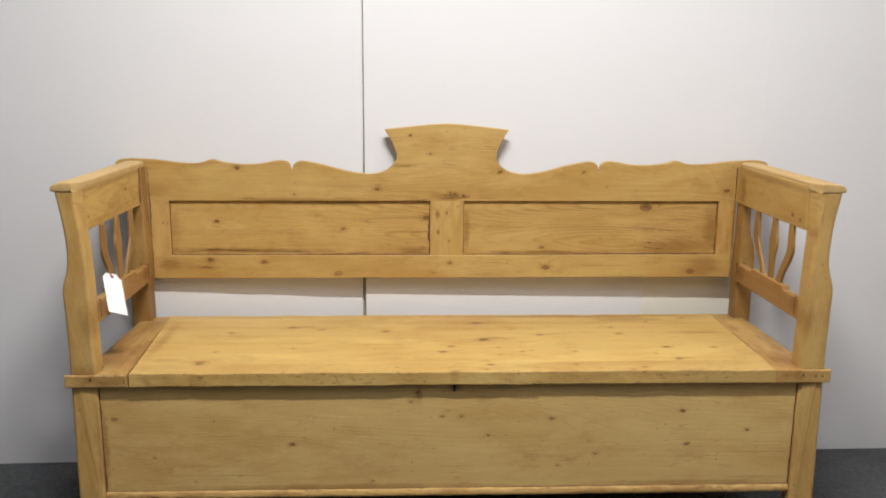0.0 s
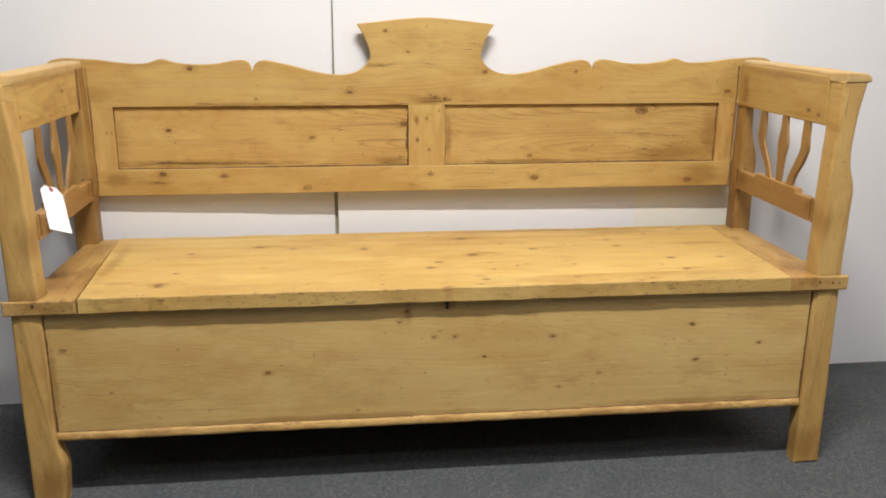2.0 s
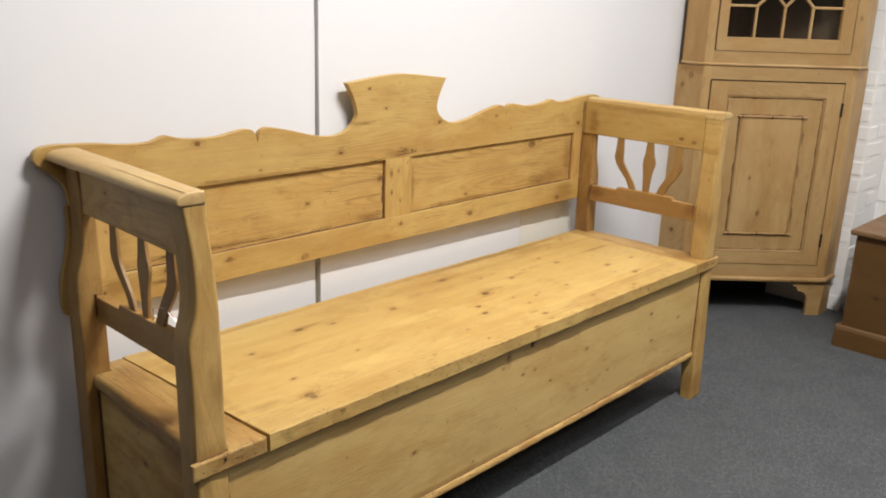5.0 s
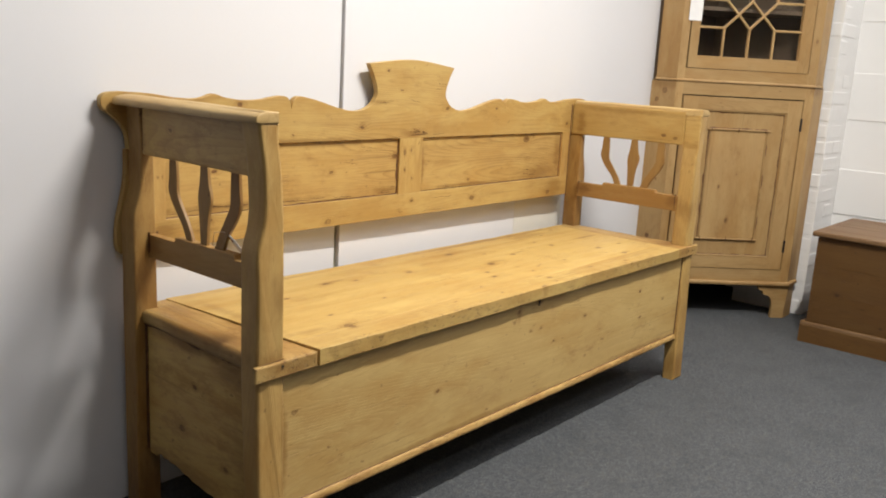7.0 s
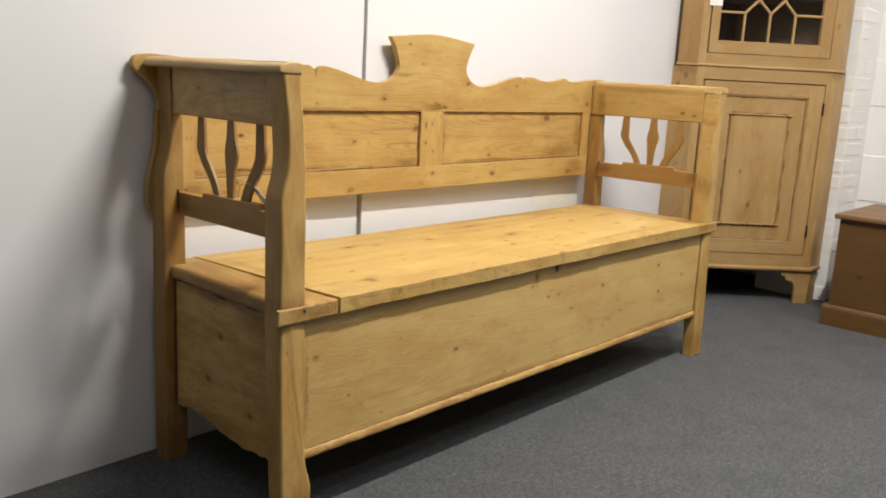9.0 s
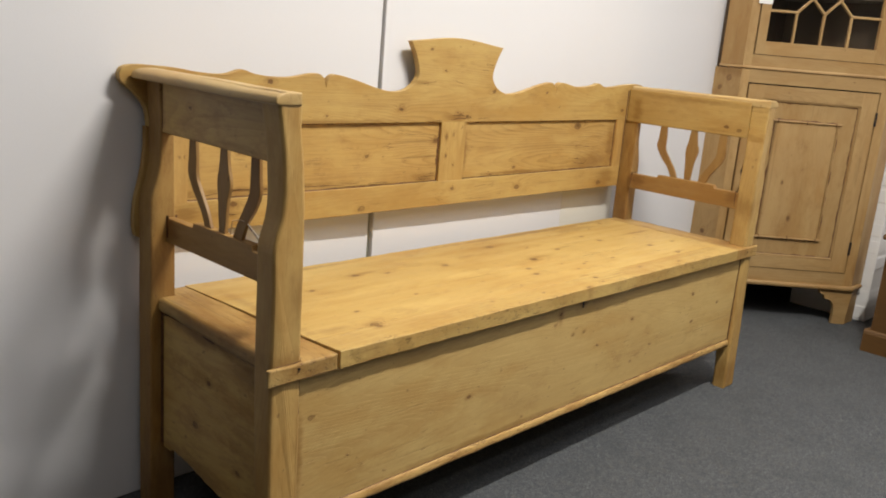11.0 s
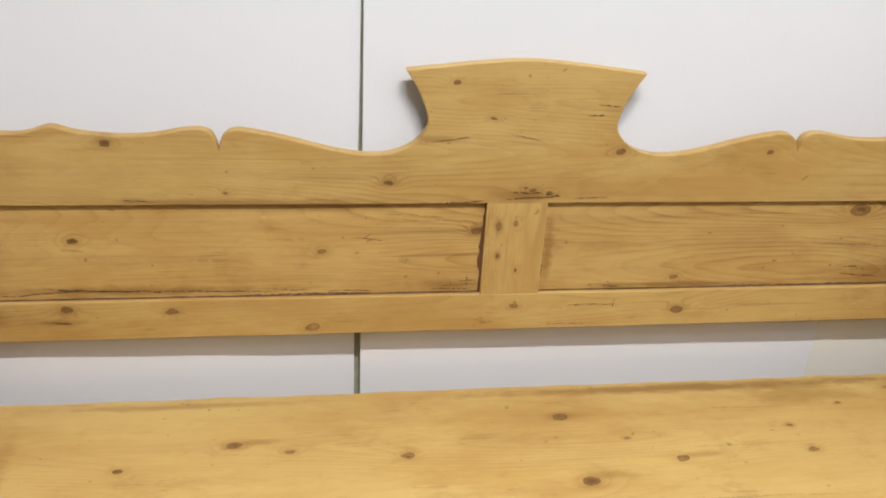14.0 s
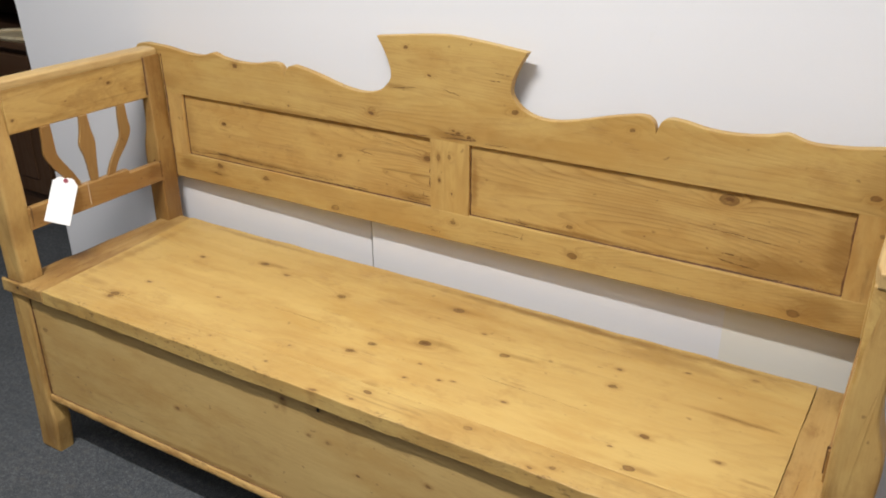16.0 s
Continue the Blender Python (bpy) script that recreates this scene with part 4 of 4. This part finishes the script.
# lower door: frame, recessed field with a planted bead
DOOR = part("lower_door", box(0.8745, 0.942, -0.002, 0.018, 0.231, 0.993, 0), C_UP, CUP)
part("door_stile", box(1.350, 1.4155, -0.002, 0.018, 0.231, 0.993, 0), C_UP, DOOR)
for z0, z1 in ((0.231, 0.283), (0.938, 0.993)):
    part("door_rail", box(0.942, 1.350, -0.002, 0.018, z0, z1, 0), C_ACROSS, DOOR)
part("door_panel", box(0.938, 1.354, 0.006, 0.016, 0.278, 0.943, 0), C_PANEL, DOOR)
part("raised_field", box(1.016, 1.267, 0.0015, 0.008, 0.368, 0.851, 0.002), C_PANEL, DOOR)
for z in (0.8545, 0.3645):
    smooth(part("bead", rod([(1.000 + 0.0283 * k, -0.0005 + 0.001 * math.sin(k * 2 + z * 9), z) for k in range(11)], [0.004 + 0.0012 * (k in (0, 3, 7, 10)) for k in range(11)], 8), C_ACROSS, DOOR))
    for x in (1.018, 1.140, 1.262):
        part("nail", rod([(x, -0.001, z - 0.009), (x, -0.0055, z), (x, -0.001, z + 0.009)], 0.0018, 6), M_GRIME_SHADE, DOOR)
for x in (1.0125, 1.2705):
    part("bead", box(x - 0.0022, x + 0.0022, -0.001, 0.008, 0.369, 0.850, 0.0015, 2), C_UP, DOOR)
# ovolo along the frame's inner edge, with dirt in the quirk
for a, b, c, d in ((0.942, 0.2832, 1.350, 0.2912), (0.942, 0.930, 1.350, 0.938), (0.942, 0.2914, 0.950, 0.9298), (1.342, 0.2914, 1.350, 0.9298)):
    part("ovolo", box(a, c, 0.0005, 0.0095, b, d, 0.003, 3), C_ACROSS if c - a > 0.1 else C_UP, DOOR)
for a, b, way in (((0.951, 0.0055, 0.2918), (1.341, 0.0055, 0.2918), (0, 0, 1)), ((0.951, 0.0055, 0.9292), (1.341, 0.0055, 0.9292), (0, 0, -1)), ((0.9505, 0.0055, 0.292), (0.9505, 0.0055, 0.929), (1, 0, 0)), ((1.3415, 0.0055, 0.292), (1.3415, 0.0055, 0.929), (-1, 0, 0))):
    part("ovolo_dirt", wax(a, b, way, 0.0065, a[0] + b[2], 0.006), M_GRIME_SHADE, DOOR)
for x0, x1, z, way in ((1.006, 1.277, 0.8585, 1), (1.006, 1.277, 0.3605, -1)):
    part("bead_dirt", wax((x0, 0.0045, z), (x1, 0.0045, z), (0, 0, way), 0.006, z * 9, 0.004), M_GRIME_SHADE, DOOR)
for x, way in ((1.0085, -1), (1.2745, 1)):
    part("bead_dirt", wax((x, 0.0045, 0.365), (x, 0.0045, 0.855), (way, 0, 0), 0.0055, x * 7, 0.004), M_GRIME_SHADE, DOOR)
for z in (0.34, 0.89):
    part("hinge", rod([(1.417, -0.004, z - 0.028), (1.417, -0.004, z + 0.028)], 0.005, 8), M_IRON, DOOR, "rusty iron hinge knuckle")
bm = sawn(curve([(0.905, 0.618), (0.914, 0.636), (0.910, 0.650), (0.905, 0.676), (0.900, 0.650), (0.896, 0.636)], (), 4), "y", -0.006, -0.001, 0.001)
part("escutcheon", bm, M_IRON, DOOR, "dark iron keyhole escutcheon")
bm = shifted(lathe([(0.006, 0.0), (0.006, -0.012), (0.013, -0.018), (0.015, -0.026), (0.011, -0.033), (0.0, -0.035)], 18), pose(0.906, -0.002, 0.576))
smooth(part("knob", bm, M_BRASS, DOOR, "small aged brass knob"), 60)

# upper door: frame with crossed glazing bars
GLAZED = part("upper_door", box(0.8745, 0.913, -0.002, 0.018, 1.1125, 1.927, 0), C_UP, CUP)
part("door_stile", box(1.364, 1.4155, -0.002, 0.018, 1.1125, 1.927, 0), C_UP, GLAZED)
for z0, z1 in ((1.1125, 1.165), (1.875, 1.927)):
    part("door_rail", box(0.913, 1.364, -0.002, 0.018, z0, z1, 0), C_ACROSS, GLAZED)
X0, X1, X2, X3, X4 = 0.913, 1.022, 1.134, 1.245, 1.364
BARS = [(X1, 1.165, X1, 1.285), (X2, 1.165, X2, 1.285), (X3, 1.165, X3, 1.285), (X0, 1.285, X1, 1.285), (X3, 1.285, X4, 1.285),
        (X1, 1.285, X2, 1.400), (X2, 1.285, X1, 1.400), (X2, 1.285, X3, 1.400), (X3, 1.285, X2, 1.400), (X0, 1.400, X1, 1.400), (X3, 1.400, X4, 1.400)]
BARS += [(a, 3.04 - b, c, 3.04 - d) for a, b, c, d in BARS] + [(x, 1.400, x, 1.640) for x in (X1, X2, X3)]
for a, b, c, d in BARS:
    length, angle = math.hypot(c - a, d - b), math.degrees(math.atan2(d - b, c - a))
    bm = box(-0.003, length + 0.003, -0.006, 0.008, -0.005, 0.005, 0.0025, 2)
    part("glazing_bar", shifted(bm, pose(a, 0.006 if abs(c - a) > 0.01 else 0.007, b, 0, -angle, 0)), C_UP, GLAZED)
m, nt, bsdf = nodes_of("old_glass")
bsdf.inputs["Transmission Weight"].default_value = 1.0
bsdf.inputs["Roughness"].default_value = 0.02
bsdf.inputs["IOR"].default_value = 1.45
bsdf.inputs["Base Color"].default_value = (0.88, 0.92, 0.9, 1)
M_GLASS = m
pane = part("pane", box(0.905, 1.372, 0.0155, 0.0175, 1.158, 1.882, 0), M_GLASS, GLAZED, "old clear glass")
pane.visible_shadow = False
LABEL = thing("paper_label", (1.035, 1.035, 0), "white paper label stuck on the cupboard's glazed door", "label", turn=-45)
part("sheet", box(0.858, 0.914, -0.0045, -0.0035, 1.308, 1.45, 0), M_CARD, LABEL)

# ---- chest ----
CHEST = thing("blanket_chest", (1.783, -0.170, 0), "reddish-brown waxed pine blanket chest against the white wall", "chest")
H_COL = dict(light=(0.112, 0.053, 0.0125), dark=(0.052, 0.023, 0.0052))
H_FRONT = pine("chest_front", "y", "z", knots=((-0.12, 0.22, 0.010), (-0.30, 0.12, 0.006), (-0.5, 0.3, 0.010)), **H_COL)
H_TOP = pine("chest_top", "y", "x", light=(0.20, 0.112, 0.050), dark=(0.12, 0.062, 0.026))
H_SIDE = pine("chest_side", "x", "z", **H_COL)
CL, CD = -0.92, 0.54       # the chest runs along the wall
part("front_board", box(0.012, 0.034, CL + 0.012, -0.012, 0.02, 0.452, 0.002, step=0.2, axis="y", rough=0.0008), H_FRONT, CHEST)
part("back_board", box(CD - 0.02, CD, CL + 0.012, -0.012, 0.02, 0.452, 0.002), H_FRONT, CHEST)
for y0, y1 in ((-0.034, -0.0125), (CL + 0.0125, CL + 0.034)):
    part("end_board", box(0.0345, CD - 0.0205, y0, y1, 0.02, 0.452, 0.001), H_SIDE, CHEST)
part("bottom_board", box(0.0345, CD - 0.0205, CL + 0.035, -0.035, 0.03, 0.045, 0), H_SIDE, CHEST)
part("lid", box(-0.008, CD + 0.006, CL - 0.008, 0.008, 0.453, 0.475, 0.007, 4), H_TOP, CHEST, "moulded overhanging lid")
base = curve([(0.0, 0.0), (0.0, 0.072), (0.004, 0.084), (0.0115, 0.090), (0.0115, 0.0)], (0, 1, 3, 4), 4)
bm = sawn([(p.x - 0.016, p.y) for p in base], "y", CL - 0.004, 0.004, 0.001)
part("plinth", bm, H_FRONT, CHEST)
bm = box(-0.004, CD, -0.0115, 0.004, 0.0, 0.088, 0.004, 3)
part("plinth_end", bm, H_SIDE, CHEST)

# ---- dark dresser, past the end of the partition ----
DRESSER = thing("dresser", (-2.79, 1.0, 0), "dark stained wooden dresser with an open plate rack", "dresser")
D_WOOD = pine("dresser_wood", "x", "z", light=(0.085, 0.042, 0.02), dark=(0.04, 0.018, 0.009))
D_UP = pine("dresser_upright", "z", "x", light=(0.085, 0.042, 0.02), dark=(0.04, 0.018, 0.009))
part("plinth", box(-0.56, 0.56, 0.03, 0.42, 0.0, 0.07, 0.003), D_WOOD, DRESSER)
part("carcass", box(-0.58, 0.58, 0.02, 0.44, 0.07, 0.725, 0.004), D_WOOD, DRESSER)
for x in (-0.29, 0.29):
    door = part("cupboard_door", box(x - 0.265, x + 0.265, 0.002, 0.02, 0.10, 0.52, 0.003), D_UP, DRESSER)
    part("raised_panel", box(x - 0.19, x + 0.19, -0.006, 0.0025, 0.17, 0.45, 0.006), D_UP, door)
    drawer = part("drawer", box(x - 0.265, x + 0.265, 0.002, 0.02, 0.54, 0.70, 0.003), D_WOOD, DRESSER)
    part("knob", shifted(lathe([(0.008, 0.0), (0.008, -0.012), (0.017, -0.02), (0.012, -0.03), (0.0, -0.032)], 14), pose(x, 0.003, 0.62)), M_BRASS, drawer)
part("top_board", box(-0.61, 0.61, -0.015, 0.45, 0.7255, 0.752, 0.005, 3), D_WOOD, DRESSER)
for x in (-0.585, 0.565):
    part("rack_side", box(x, x + 0.022, 0.09, 0.44, 0.7525, 1.75, 0.003), D_UP, DRESSER)
part("rack_back", box(-0.562, 0.564, 0.43, 0.44, 0.7525, 1.75, 0), D_UP, DRESSER)
for z in (0.90, 1.14, 1.40, 1.74):
    part("rack_shelf", box(-0.562, 0.564, 0.10, 0.4295, z, z + 0.02, 0.002), D_WOOD, DRESSER)

TRAY = thing("tray", (-2.335, 1.070, 0.7525), "pale oval wooden tray lying on the dark dresser", "tray")
oval = [(0.145 * math.cos(2 * math.pi * k / 32), 0.08 * math.sin(2 * math.pi * k / 32)) for k in range(32)]
T_WOOD = pine("tray_wood", "x", "y", light=(0.62, 0.52, 0.34), dark=(0.45, 0.34, 0.20), strength=0.4)
part("base", sawn(oval, "z", 0.0, 0.010, 0.003), T_WOOD, TRAY)
part("rim", rod([(x * 1.01, y * 1.01, 0.014) for x, y in oval + oval[:1]], 0.008, 8, False), T_WOOD, TRAY)

# ---- painted masonry at the right: brick pier and block wall, laid piece by piece ----
PIER = structure("brick_pier", box(2.2006, 2.47, -0.0354, 0.30, 0, CEIL_Z, 0), M_BRICK, "white painted brick pier")
rng = random.Random(4)


def piece(name, sx, sy, sz, bevel):
    me = bpy.data.meshes.new(name)
    bm = box(-sx / 2, sx / 2, -sy / 2, sy / 2, -sz / 2, sz / 2, bevel, 2)
    bm.to_mesh(me)
    bm.free()
    me.materials.append(M_BRICK)
    return me


HEADER, STRETCH, BLOCK = piece("brick", 0.205, 0.1025, 0.068, 0.009), piece("brick", 0.1025, 0.205, 0.068, 0.009), piece("block", 0.03, 0.444, 0.219, 0.004)
for row in range(26):
    z = 0.038 + 0.075 * row
    for me, x, y in ((HEADER, 2.2 + 0.1025, -0.036 + 0.051), (STRETCH, 2.2 + 0.051, -0.036 + 0.051 + 0.165)) if row % 2 else ((STRETCH, 2.2 + 0.051, -0.036 + 0.1025), (STRETCH, 2.2 + 0.165, -0.036 + 0.1025)):
        ob = new("brick", me)
        ob.parent = PIER
        ob.matrix_basis = pose(x + rng.uniform(-0.002, 0.002), y + rng.uniform(-0.002, 0.002), z, rng.uniform(-0.4, 0.4), rng.uniform(-0.4, 0.4), rng.uniform(-0.5, 0.5))
EAST = bpy.data.objects["wall_east"]
for row in range(9):
    z = 0.0 + 0.225 * row + 0.124
    for k in range(5):
        ob = new("block", BLOCK)
        ob.parent = EAST
        ob.matrix_basis = pose(2.481 + rng.uniform(-0.001, 0.001), -0.26 - 0.45 * k - (0.225 if row % 2 else 0), z, 0, 0, rng.uniform(-0.1, 0.1))

# ---- ceiling fittings, out of view ----
m, nt, bsdf = nodes_of("lit_diffuser")
bsdf.inputs["Emission Color"].default_value = (1, 0.96, 0.9, 1)
bsdf.inputs["Emission Strength"].default_value = 3.0
M_LIT = m
# a batten for each lamp; three of them belong to the added fill
for tx, ty, tl, watts in TUBES:
    fit = thing("unseen_ceiling_light", (tx, ty, CEIL_Z), "unseen white fluorescent batten on the ceiling, all but the main one added as fill", "ceiling light", "ceiling lights")
    part("housing", box(-tl / 2, tl / 2, -0.05, 0.05, -0.06, 0, 0.004), M_METAL, fit)
    part("diffuser", box(-tl / 2 + 0.01, tl / 2 - 0.01, -0.04, 0.04, -0.09, -0.061, 0.01, 3), M_LIT, fit)
